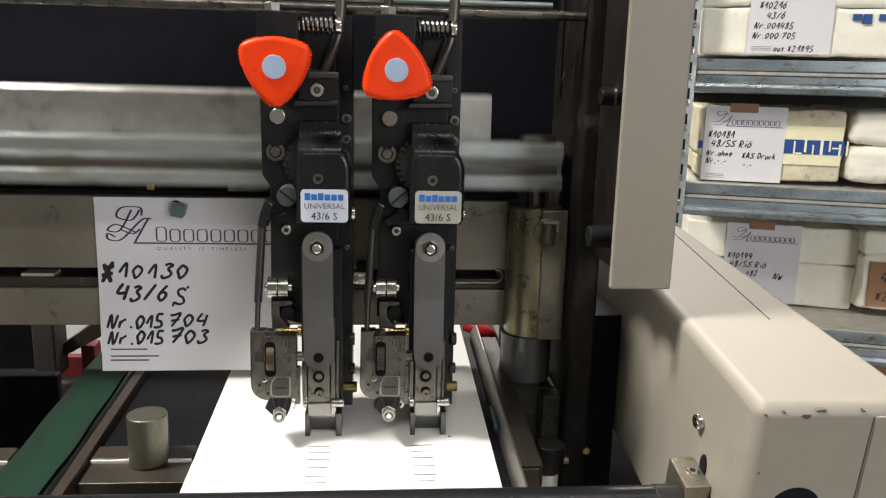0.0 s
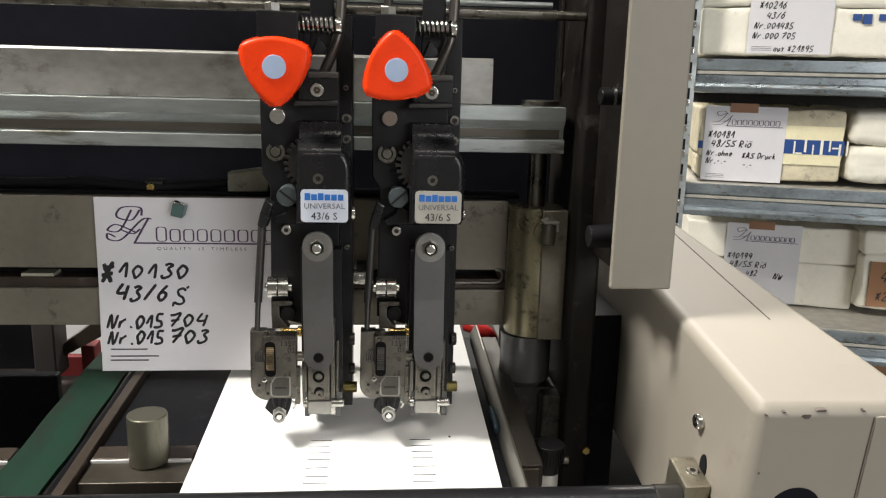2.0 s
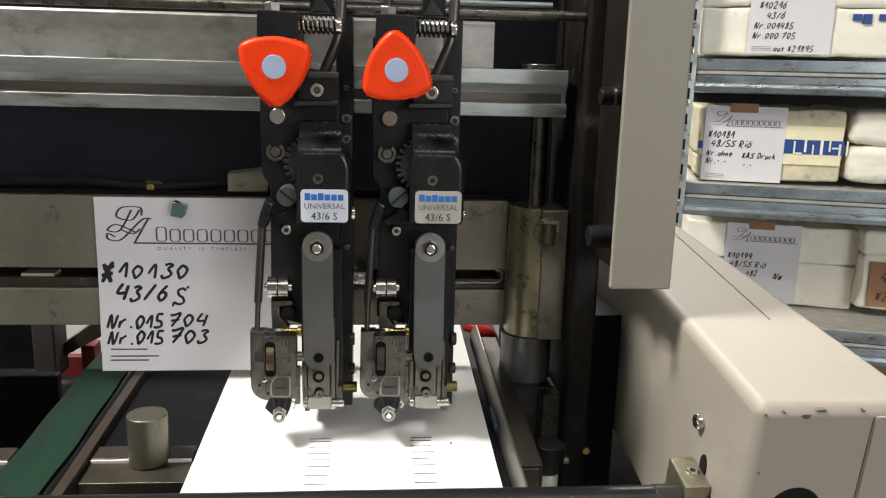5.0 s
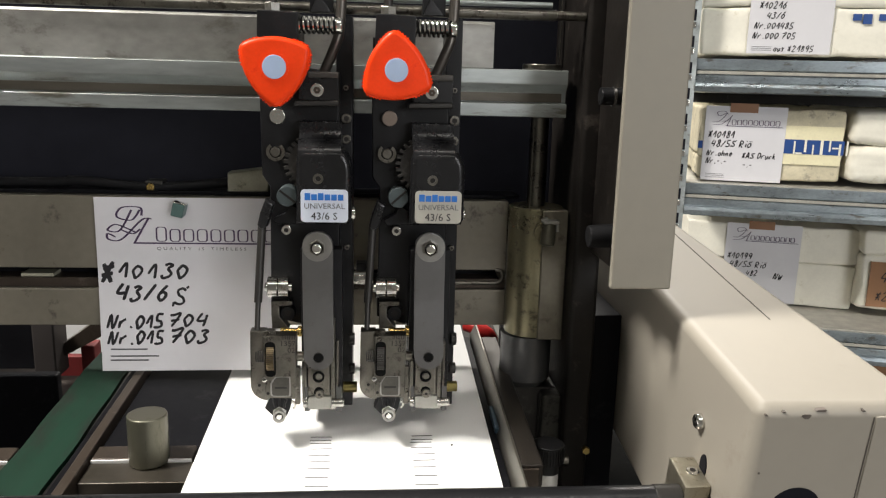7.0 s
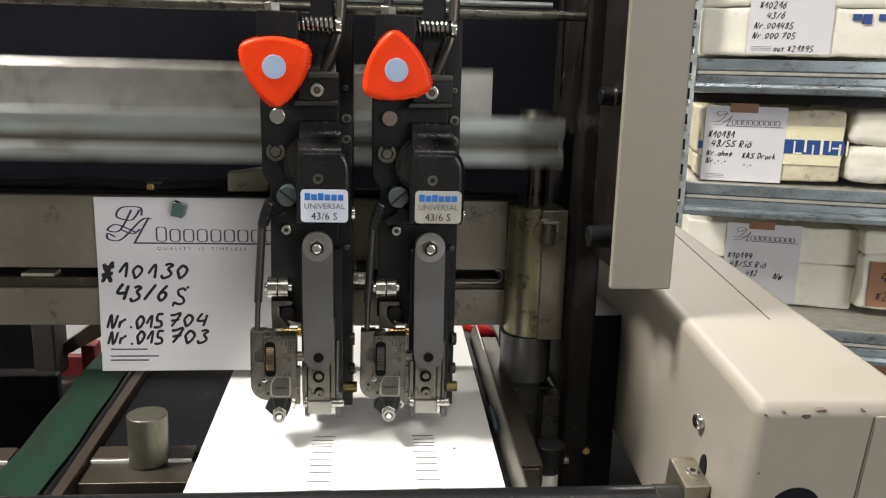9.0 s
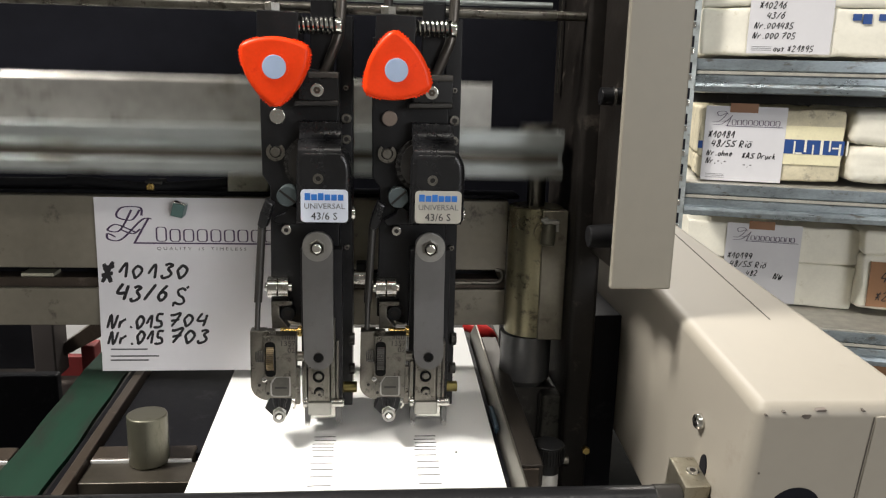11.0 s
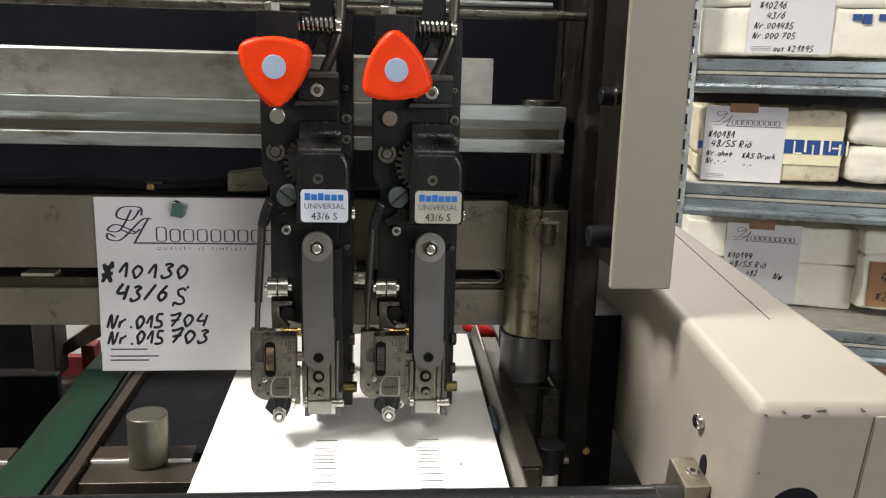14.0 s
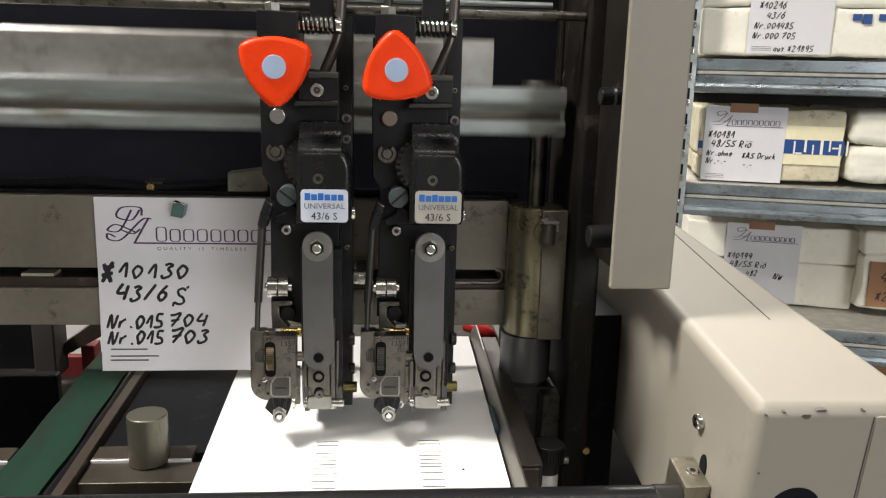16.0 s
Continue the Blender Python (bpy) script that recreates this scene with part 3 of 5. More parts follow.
part("left_collar", rod((-0.70, 0, 0), (-0.688, 0, 0), 0.0072, 32, None, 0.0004), DARK, front_bar)

adjuster = thing("adjusting_screw", pose(0.0930, 0.0, 0.8290), "black knurled adjusting knob on a steel spindle", "adjusting knob")
knurled = part("knurled_knob", rod((0, 0, 0.0600), (0, 0, 0.0712), 0.0086, 48, None, 0.0008), PLASTIC, adjuster)
kn = bmesh.new()
for i in range(36):
    a = i * math.pi / 18
    bmesh.ops.create_cube(kn, size=1, matrix=Matrix.Rotation(a, 4, "Z") @ Matrix.Translation((0, 0.0087, 0.0655)) @ Matrix.Diagonal((0.0006, 0.0008, 0.0094, 1)))
tagged(part("knurling", kn, PLASTIC, knurled), "", "", "", "stuff")
part("hub", rod((0, 0, 0.0545), (0, 0, 0.0602), 0.0066, 32), PLASTIC, adjuster)
part("spindle", rod((0, 0, 0.0), (0, 0, 0.0546), 0.0062, 28), mat("satin_spindle_steel", (0.62, 0.61, 0.58), 0.4, 0.55, 0.1, 60, 0.04), adjuster, "satin steel spindle")
part("side_spigot", rod((0.004, 0.004, 0.0585), (0.0125, 0.004, 0.0585), 0.0028, 20), STEEL_DULL, adjuster)

# ---------------------------------------------------------------- table
TILT = pose(0, -0.02, 0.90, 4.0)
table = thing("feed_table", TILT, "tilted black steel feed table with rails", "machine table")
part("plate", box(-0.1455, 0.0655, 0.015, 0.17, -0.008, -0.0012, 0.0006), TABLE, table)
part("front_plate", box(-0.0850, 0.0655, -0.15, 0.0145, -0.008, -0.0014, 0.0006), TABLE, table)
BAR_BROWN = mat("bare_brownish_bar_steel", (0.10, 0.088, 0.072), 0.36, 0.8, 0.2, 30, 0.06)
for xa, xb in ((-0.1462, -0.0960), (-0.72, -0.1866)):
    part("cross_bar", box(xa, xb + (0.0104 if xa > -0.2 else 0), -0.0130, 0.0055, -0.012, -0.0011, 0.0006), BAR_BROWN, table, "bare steel cross bar")
    # Highlight on the bar's edge, put in as a white strip
    part("bright_edge", box(xa, xb, 0.0057, 0.0068, -0.012, 0.0002, 0.0003), WHITE_LABEL, table, "bright edge line of the cross bar, put in as a white strip")
    part("rear_cross_bar", box(xa, xb, 0.0070, 0.0195, -0.012, 0.0004, 0.0006), RAIL, table)
part("drop_plate", box(-0.1455, -0.0965, -0.16, -0.0135, -0.030, -0.022, 0.0006), TABLE, table)
part("rail", box(-0.1525, -0.1470, -0.16, 0.20, -0.012, 0.0030, 0.0006), RAIL, table, "brown oxidised guide rail")
part("rail_lip", box(-0.1565, -0.1530, -0.16, 0.20, -0.012, 0.0012, 0.0006), TABLE, table)


def belt_mesh(x0, x1, low, high, y0=-0.16, y1=0.20, n=30):
    """A slack band along y whose edges wander a little."""
    bm = bmesh.new()
    rows = []
    for i in range(n + 1):
        y = y0 + (y1 - y0) * i / n
        wander = 0.0011 * math.sin(38 * y + 0.6) + 0.0004 * math.sin(95 * y)
        lift = 0.0010 * math.sin(30 * y + 1.0)
        rows.append([bm.verts.new((x + wander, y, z + lift)) for x, z in ((x0, low), (x0, high), ((x0 + x1) / 2, high - 0.0003), (x1, high), (x1, low))])
    for p, q in zip(rows, rows[1:]):
        for k in range(5):
            bm.faces.new((p[k], p[(k + 1) % 5], q[(k + 1) % 5], q[k]))
    bm.faces.new(rows[0])
    bm.faces.new(rows[-1][::-1])
    bmesh.ops.recalc_face_normals(bm, faces=bm.faces[:])
    return bm


part("belt", belt_mesh(-0.1860, -0.1592, -0.0025, 0.0004), BELT, table, "worn green transport belt")
part("fence_end", box(0.0712, 0.0800, -0.0180, -0.0162, -0.0300, 0.0060, 0.0005), RAIL, table, "worn bracket at the end of the fence")
part("fence_face", box(0.0710, 0.0825, -0.0160, 0.150, -0.006, 0.0075, 0.0012), mat("dark_brown_fence", (0.034, 0.029, 0.025), 0.36, 0.5, 0.4, 25, 0.2, (0.13, 0.11, 0.09), 0.2, stretch=(1, 0.3, 1)), table, "dark brown side fence")
part("fence_lip", prism([(0.0664, -0.006), (0.0660, 0.0002), (0.0698, 0.0080), (0.0708, 0.0081), (0.0690, 0.0040), (0.0688, -0.006)], -0.16, 0.172, 0.0002), mat("worn_bright_lip", (0.24, 0.23, 0.205), 0.36, 0.9, 0.25, 40, 0.12, (0.20, 0.18, 0.15), 0.22, stretch=(1, 0.3, 1)), table, "bright slanted steel lip of the fence")
part("blue_clip", box(0.0645, 0.0668, 0.030, 0.056, -0.001, 0.0028, 0.0004), mat("blue_grey_clip", (0.05, 0.09, 0.13), 0.4, 0.3, 0.1, 40, 0.05), table)
post = thing("stop_post", pose(-0.1174, -0.0125, 0.8990), "aged bronze cylindrical stop post on the cross bar", "stop post")
part("body", rod((0, 0, 0), (0, 0, 0.0262), 0.0099, 48, None, 0.0009), BRONZE, post)

# ---------------------------------------------------------------- cable
cable = thing("sensor_cable", pose(0, 0, 0), "black sheathed cable with a pale connector on the beam", "cable")
part("sheath", tube([(-0.60, 0.10, 1.0265), (-0.2303, 0.10, 1.0267), (-0.1872, 0.10, 1.0281), (-0.1437, 0.098, 1.0252), (-0.1164, 0.10, 1.0263), (-0.0889, 0.10, 1.0289)], 0.0031), RUBBER, cable)
part("second_sheath", tube([(-0.60, 0.108, 1.0252), (-0.2354, 0.109, 1.0211), (-0.1467, 0.109, 1.0213), (-0.0554, 0.109, 1.0216)], 0.0020), RUBBER, cable)
part("connector", prism([(-0.0935, 1.0350), (-0.0939, 1.0224), (-0.0694, 1.0238), (-0.0677, 1.0386)], 0.093, 0.106, 0.0012), NYLON, cable, "yellowed nylon connector")
part("clamp", slab((-0.1440, -0.1332, 1.0206, 1.0293), 0.096, 0.108, 0.001), DARK, cable)
part("clamp_screw", boss(-0.1400, 1.0254, 0.0935, 0.097, 0.0024), BRASS, cable, "brass clamp screw")

# ---------------------------------------------------------------- sign
sign = thing("paper_sign", pose(0, 0, 0), "white paper sign with black marker writing under a magnet", "sign")
sx0, sx1, sz0, sz1 = -0.1700, -0.0610, 0.9125, 1.0208
bm = bmesh.new()
cols, rows_n = 10, 16


def sign_y(z):
    fold = sz0 + 0.068
    return 0.0826 - (0.0026 * ((fold - z) / 0.068) ** 1.2 if z < fold else 0.0)


for y_off in (0.0, 0.0003):
    for i in range(rows_n + 1):
        z = sz0 + (sz1 - sz0) * i / rows_n
        for j in range(cols + 1):
            bm.verts.new((sx0 + (sx1 - sx0) * j / cols - 0.0006 * (1 - i / rows_n), sign_y(z) + y_off, z + 0.0004 * j / cols))
bm.verts.ensure_lookup_table()
W = cols + 1
for i in range(rows_n):
    for j in range(cols):
        k = i * W + j
        bm.faces.new([bm.verts[q] for q in (k, k + 1, k + W + 1, k + W)])
        k += W * (rows_n + 1)
        bm.faces.new([bm.verts[q] for q in (k, k + W, k + W + 1, k + 1)])
sheet = part("sheet", bm, CARD, sign)
INK_Y = 0.0816
# swirl and letter blocks of the firm's mark, as plain shapes
strokes_mark([[(-0.1428, 1.0100), (-0.1435, 1.0148), (-0.1540, 1.0147), (-0.1572, 1.0092), (-0.1488, 1.0072), (-0.1436, 1.0134)],
              [(-0.1485, 1.0134), (-0.1558, 1.0009), (-0.1630, 1.0009), (-0.1578, 1.0044), (-0.1466, 0.9997)],
              [(-0.1369, 1.0080), (-0.1429, 1.0073), (-0.1551, 0.9954), (-0.1627, 0.9953), (-0.1631, 0.9988), (-0.1586, 0.9968)],
              [(-0.1386, 1.0087), (-0.1447, 0.9983), (-0.1477, 0.9931)], [(-0.1548, 1.0010), (-0.1483, 0.9989), (-0.1439, 1.0018)]], 0.0008, INK_Y, VIOLET_INK, sheet, "swirl_mark")
drape(bpy.data.objects["swirl_mark"])
part("mark_rule", slab((-0.1483, -0.0645, 0.9927, 0.9936), 0.0824, 0.0826, 0), VIOLET_INK, sheet)
for i in range(9):
    xa = -0.1345 + i * 0.00805
    o = round_rect(xa, xa + 0.0056, 0.9944, 0.9944 + (0.0086 if i == 0 else 0.0073), 0.0016, 3)
    drape(strokes_mark([o + o[:1]], 0.00055, INK_Y, VIOLET_INK, sheet, "mark_block"))
slogan = lettering("Q U A L I T Y    I S    T I M E L E S S", 0.0027, -0.1349, INK_Y, 0.9898, GREY_INK, sheet, 1.32, "slogan", "LEFT")
drape(slogan)
for words, px, pz, high, seed, wide, gap in (("#", -0.1693, 0.9690, 0.0125, 1, 0.80, 0.3), ("10130", -0.1586, 0.9715, 0.0086, 6, 1.0, 0.44), ("43/6", -0.1604, 0.9573, 0.0098, 2, 0.86, 0.30), ("S", -0.1268, 0.9535, 0.0125, 5, 0.74, 0.3), ("Nr.015", -0.1665, 0.9400, 0.0084, 3, 0.76, 0.25), ("704", -0.1302, 0.9410, 0.0086, 7, 0.98, 0.32), ("Nr.015", -0.1665, 0.9298, 0.0084, 4, 0.76, 0.25), ("703", -0.1300, 0.9306, 0.0086, 8, 0.98, 0.32)):
    drape(handwriting(words, px, pz, high, INK_Y, BLACK_INK, sheet, seed=seed, thick=(0.12 if words == "S" else 0.20), wide=wide, gap=gap))
for px, pz, w in ((-0.1650, 0.9265, 0.022), (-0.1653, 0.9221, 0.029), (-0.1654, 0.9195, 0.023)):
    drape(part("small_print_bar", box(px, px + w, 0.0796, 0.0800, pz - 0.0004, pz + 0.0004, 0), GREY_INK, sheet, smooth=False))
magnet = thing("cube_magnet", pose(-0.1191, 0.0755, 1.0149, 0, 14, 0), "small grey-green cube magnet holding the paper", "magnet")
part("body", box(-0.0035, 0.0035, -0.0035, 0.0062, -0.0040, 0.0040, 0.0007), GREEN_MAG, magnet)
part("steel_cap", box(-0.0037, 0.0037, -0.003, 0.004, 0.0040, 0.0046, 0.0002), CHROME, magnet)

# ---------------------------------------------------------------- storage shelf
SHELF = pose(0.4080, 0.6074, 0, 0, 0, -17)
shelf = thing("storage_rack", SHELF, "galvanised steel storage rack with three decks", "shelf rack")
lip = [(0.0, 0.0), (0.0, -0.0135), (0.0025, -0.015), (0.0025, -0.0195), (0.0, -0.021), (0.0, -0.0290), (-0.005, -0.0305), (-0.0065, -0.035), (-0.005, -0.0415), (0.004, -0.0428), (0.01, -0.0424), (0.01, -0.002)]
deck_z = (1.1290, 0.9690, 0.7830)
for i, z in enumerate(deck_z):
    part("deck_edge", rail_mesh([(y, z + h) for y, h in lip], -0.004, 1.0), GALV, shelf, "ribbed galvanised deck edge")
    part("dust_line", box(-0.003, 1.0, 0.0006, 0.0030, z - 0.0192, z - 0.0152, 0.0003), GALV_DECK, shelf, "brown dust in the deck's groove")
    part("deck", box(-0.004, 1.0, 0.0105, 0.40, z - 0.003, z, 0.0004), GALV_DECK, shelf)
up = bmesh.new()
add_box(up, -0.020, -0.0045, -0.004, -0.002, 0.0, 1.7, 0)
add_box(up, -0.0065, -0.0045, -0.002, 0.03, 0.0, 1.7, 0)
upright = part("upright", up, GALV_POST, shelf, "perforated galvanised upright")
for i in range(20):
    z = 0.72 + i * 0.0325
    part("perforation", box(-0.0148, -0.0098, -0.0046, -0.0034, z, z + 0.0140, 0.0005), VOID, upright)
    part("punched_tab", box(-0.0146, -0.0092, -0.0056, -0.0036, z - 0.0085, z - 0.0015, 0.0008), CHROME, upright)
# Panel added behind the cartons; its dark colour is the rack's inner shade
part("rear_panel", box(-0.004, 1.0, 0.405, 0.410, 0.30, 1.60, 0.0005), DARK, shelf, "dark panel added for the shade inside the rack")
part("rear_upright", box(-0.022, -0.005, 0.40, 0.43, 0.0, 1.7, 0.001), GALV, shelf)
part("far_upright", box(0.98, 1.0, -0.004, 0.03, 0.0, 1.7, 0.001), GALV, shelf)


def soft_box(x0, x1, y0, y1, z0, z1, puff, seed):
    """A packed carton: rounded, slightly dented and bulged, its front never forward of y0."""
    bm = box(x0, x1, y0, y1, z0, z1, puff, 3)
    bmesh.ops.subdivide_edges(bm, edges=[e for e in bm.edges if e.calc_length() > 0.02], cuts=11, use_grid_fill=True)
    for v in bm.verts:
        p = v.co * 38 + Vector((seed * 3.1, seed * 1.7, seed))
        q = v.co * 110 + Vector((seed, 5, seed * 2.3))
        n = noise.noise_vector(p) * 0.0024 + noise.noise_vector(q) * 0.0009
        n.y = abs(n.y)
        v.co += n
    return bm


def carton(rect, v, deep, material, label, seam=None, puff=0.006):
    x0, x1, z0, z1 = rect
    ob = thing("carton", SHELF @ pose(x0, v, z0), label, "carton", "cartons on the rack")
    w, h = x1 - x0, z1 - z0
    if seam:
        part("body", soft_box(0.001, w - 0.001, 0.001, deep, 0.0015, seam - 0.0008, puff, x0 * 9), material, ob)
        part("lid", soft_box(0, w, 0, deep + 0.001, seam, h, puff, x0 * 5 + 3), material, ob)
    else:
        part("body", soft_box(0, w, 0, deep, 0.0015, h, puff, 2), material, ob)
    return ob, w, h


def note(ob, x0, x1, z0, z1, mark=True):
    s = part("note_sheet", box(x0, x1, -0.0012, -0.0006, z0, z1, 0), CARD, ob, "white paper note with marker writing")
    if mark:
        h = z1
        part("note_tape", box(x0 + 0.03, x0 + 0.065, -0.0018, -0.0013, h - 0.008, h + 0.004, 0), TAPE_BROWN, s)
        part("mark_rule", box(x0 + 0.026, x1 - 0.004, -0.0017, -0.0013, h - 0.0262, h - 0.0255, 0), VIOLET_INK, s)
        for i in range(9):
            xa = x0 + 0.034 + i * 0.0068
            o = round_rect(xa, xa + 0.0048, h - 0.0240, h - 0.0178, 0.0014, 2)
            strokes_mark([o + o[:1]], 0.0006, -0.0016, VIOLET_INK, s, "mark_block")
        strokes_mark([[(x0 + 0.028, h - 0.011), (x0 + 0.024, h - 0.007), (x0 + 0.015, h - 0.008), (x0 + 0.017, h - 0.013), (x0 + 0.026, h - 0.010), (x0 + 0.018, h - 0.020), (x0 + 0.009, h - 0.021)], [(x0 + 0.034, h - 0.012), (x0 + 0.022, h - 0.023), (x0 + 0.010, h - 0.025)], [(x0 + 0.033, h - 0.012), (x0 + 0.028, h - 0.026)], [(x0 + 0.021, h - 0.020), (x0 + 0.031, h - 0.019)]], 0.0006, -0.0016, VIOLET_INK, s, "swirl_mark")
    for i in range(3):
        part("small_print_bar", box(x0 + 0.006, x0 + 0.030, -0.0017, -0.0013, z0 + 0.004 + i * 0.0022, z0 + 0.0044 + i * 0.0022, 0), GREY_INK, s)
    return s


# top deck
c, w, h = carton((-0.0009, 0.2375, 1.1335, 1.2549), 0.03, 0.30, CARTON, "cream carton with a lid and a paper note", 0.062)
n = note(c, 0.0599 - 0.0008, 0.1602 - 0.0008, 0.004, 0.100, False)
x = 0.0627 - 0.0008
for words, dx, z, high in (("#10216", 0.008, 0.0600, 0.0080), ("43/6", 0.018, 0.0475, 0.0080), ("Nr.001485", 0.004, 0.0350, 0.0078), ("Nr.000 705", 0.003, 0.0225, 0.0078), ("aus #21895", 0.030, 0.0070, 0.0074)):
    handwriting(words, x + dx, z, high, -0.0016, BLACK_INK, n, seed=len(words), thick=0.15)
for i, dx in enumerate((0.0, 0.012, 0.030, 0.048, 0.066)):
    part("blue_tape_block", box(0.1830 - 0.0008 + dx, 0.1830 - 0.0008 + dx + 0.010, -0.0008, 0.001, 0.046 - 0.004 * (i % 2), 0.054, 0), TAPE_BLUE, c)
# middle deck
c, w, h = carton((0.0102, 0.1904, 0.9732, 1.0676), 0.03, 0.28, CARTON_OLD, "yellowed carton banded with blue printed tape", 0.030, 0.004)
x0 = 0.0098
n = note(c, 0.006, 0.1174 - x0, -0.002, h + 0.002)
part("blue_tape_end", box(-0.0004, 0.0052, -0.0010, 0.001, 0.0400, 0.0500, 0), TAPE_BLUE, c)
for words, dx, z, high in (("#10181", 0.011, 0.0550, 0.0085), ("48/5S RiO", 0.016, 0.0430, 0.0088), ("Nr.ohne", 0.011, 0.0310, 0.0076), ("#AS Druck", 0.056, 0.0290, 0.0076), ("Nr.-.-", 0.011, 0.0205, 0.0072), ("-.-", 0.058, 0.0170, 0.0072)):
    handwriting(words, dx, z, high, -0.0016, BLACK_INK, n, seed=len(words), thick=0.16)
xb = 0.1160 - x0
part("blue_tape_band", box(xb, w + 0.0003, -0.0010, 0.001, 0.0375, 0.0560, 0), TAPE_BLUE, c, "blue printed tape")
for dx, dw, za, zb in ((0.013, 0.0022, 0.0375, 0.054), (0.026, 0.0030, 0.040, 0.0562), (0.036, 0.0018, 0.0372, 0.050), (0.0455, 0.0035, 0.0372, 0.0562), (0.056, 0.0022, 0.042, 0.0562), (0.068, 0.0026, 0.0372, 0.0520), (0.077, 0.002, 0.0372, 0.0562), (0.060, 0.010, 0.0455, 0.0475), (0.016, 0.008, 0.0372, 0.0395)):
    part("tape_gap", box(xb + dx, xb + dx + dw, -0.0012, 0.0, za, zb, 0), CARTON, c)
part("pale_tape_band", box(0.1174 - x0, w - 0.002, -0.0005, 0.002, 0.0235, 0.0735, 0.0003), mat("pale_yellow_wrap", (0.80, 0.74, 0.50), 0.6, 0.0, 0.12, 30, 0.5, (0.66, 0.60, 0.42), 0.1), c, "pale yellow paper band")
carton((0.1958, 0.3346, 0.9752, 1.0691), 0.02, 0.28, CARTON, "cream wrapped bundle on the rack deck", 0.050, 0.010)
# lower deck
c, w, h = carton((0.0150, 0.2501, 0.7827, 0.9010), 0.11, 0.28, CARTON, "cream carton with a lid and a paper note", 0.066, 0.003)
x0 = 0.0143
n = note(c, 0.0684 - x0, 0.1709 - x0, 0.004, h + 0.001)
x = 0.0684 - x0
for words, dx, z, high in (("#10199", 0.004, 0.067, 0.0085), ("48/5S RiO", 0.008, 0.0545, 0.0088), (".482", 0.028, 0.0425, 0.0076), ("NW", 0.070, 0.0390, 0.0085)):
    handwriting(words, x + dx, z, high, -0.0016, BLACK_INK, n, seed=len(words), thick=0.15)
c, w, h = carton((0.2472, 0.3855, 0.7929, 0.9054), 0.085, 0.28, CARTON, "cream wrapped bundle with a kraft cardboard tag", 0.078, 0.006)
k = part("kraft_tag", box(0.012, 0.075, -0.002, -0.0005, 0.006, 0.070, 0), KRAFT, c, "brown cardboard tag")
handwriting("4", 0.026, 0.042, 0.014, -0.0025, BLACK_INK, k)
handwriting("#2", 0.022, 0.016, 0.012, -0.0025, BLACK_INK, k)
# bottom row, seen past the drive box
c, w, h = carton((0.2564, 0.3952, 0.6375, 0.7497), 0.05, 0.25, KRAFT, "brown cardboard carton under the lowest deck", None, 0.003)

# ---------------------------------------------------------------- stitching heads
HEAD_1 = pose(-0.0289, 0, 0.90)
HEAD_2 = pose(0.0284, 0, 0.90)


def screw_part(name, x, z, y0, y1, r, parent, socket=0.45, material=None, label=""):
    s = part(name, boss(x, z, y0, y1, r), material or CHROME, parent, label)
    if socket:
        part("socket", rod((x, y0 + 0.0005, z), (x, y0 - 0.00008, z), r * socket, 6), RECESS_DARK, s)
    return s


def knob_mesh(v, rr, y0, y1):
    """A three-lobed knob with rounded corners, slightly bowed sides and fine ridges beside each corner."""
    d = 1.25 * v
    half = math.atan2(0.866 * v, d + v / 2)
    big = math.hypot(d + v / 2, 0.866 * v) + rr
    out = []
    for k in range(3):
        a = radians(90 + 120 * k)
        span = radians(60) - half
        out += [(v * math.cos(a) + rr * math.cos(a - span + 2 * span * i / 8), v * math.sin(a) + rr * math.sin(a - span + 2 * span * i / 8)) for i in range(9)]
        c = a + radians(60)
        out += [(-d * math.cos(c) + big * math.cos(c - half + 2 * half * i / 18), -d * math.sin(c) + big * math.sin(c - half + 2 * half * i / 18)) for i in range(1, 18)]
    bm = prism(out, y0, y1, 0.0024, 4)
    ridges = bmesh.new()
    run, n = 0.0, len(out)
    for i in range(n):
        p, q = Vector((out[i][0], 0, out[i][1])), Vector((out[(i + 1) % n][0], 0, out[(i + 1) % n][1]))
        while run < (q - p).length:
            m = p + (q - p).normalized() * run
            if v * 1.03 < m.length < v * 1.23:
                add_rod(ridges, (m.x, y1 - 0.0006, m.z), (m.x, y0 + 0.0020, m.z), 0.00062, 6)
            run += 0.00155
        run -= (q - p).length
    return bm, ridges


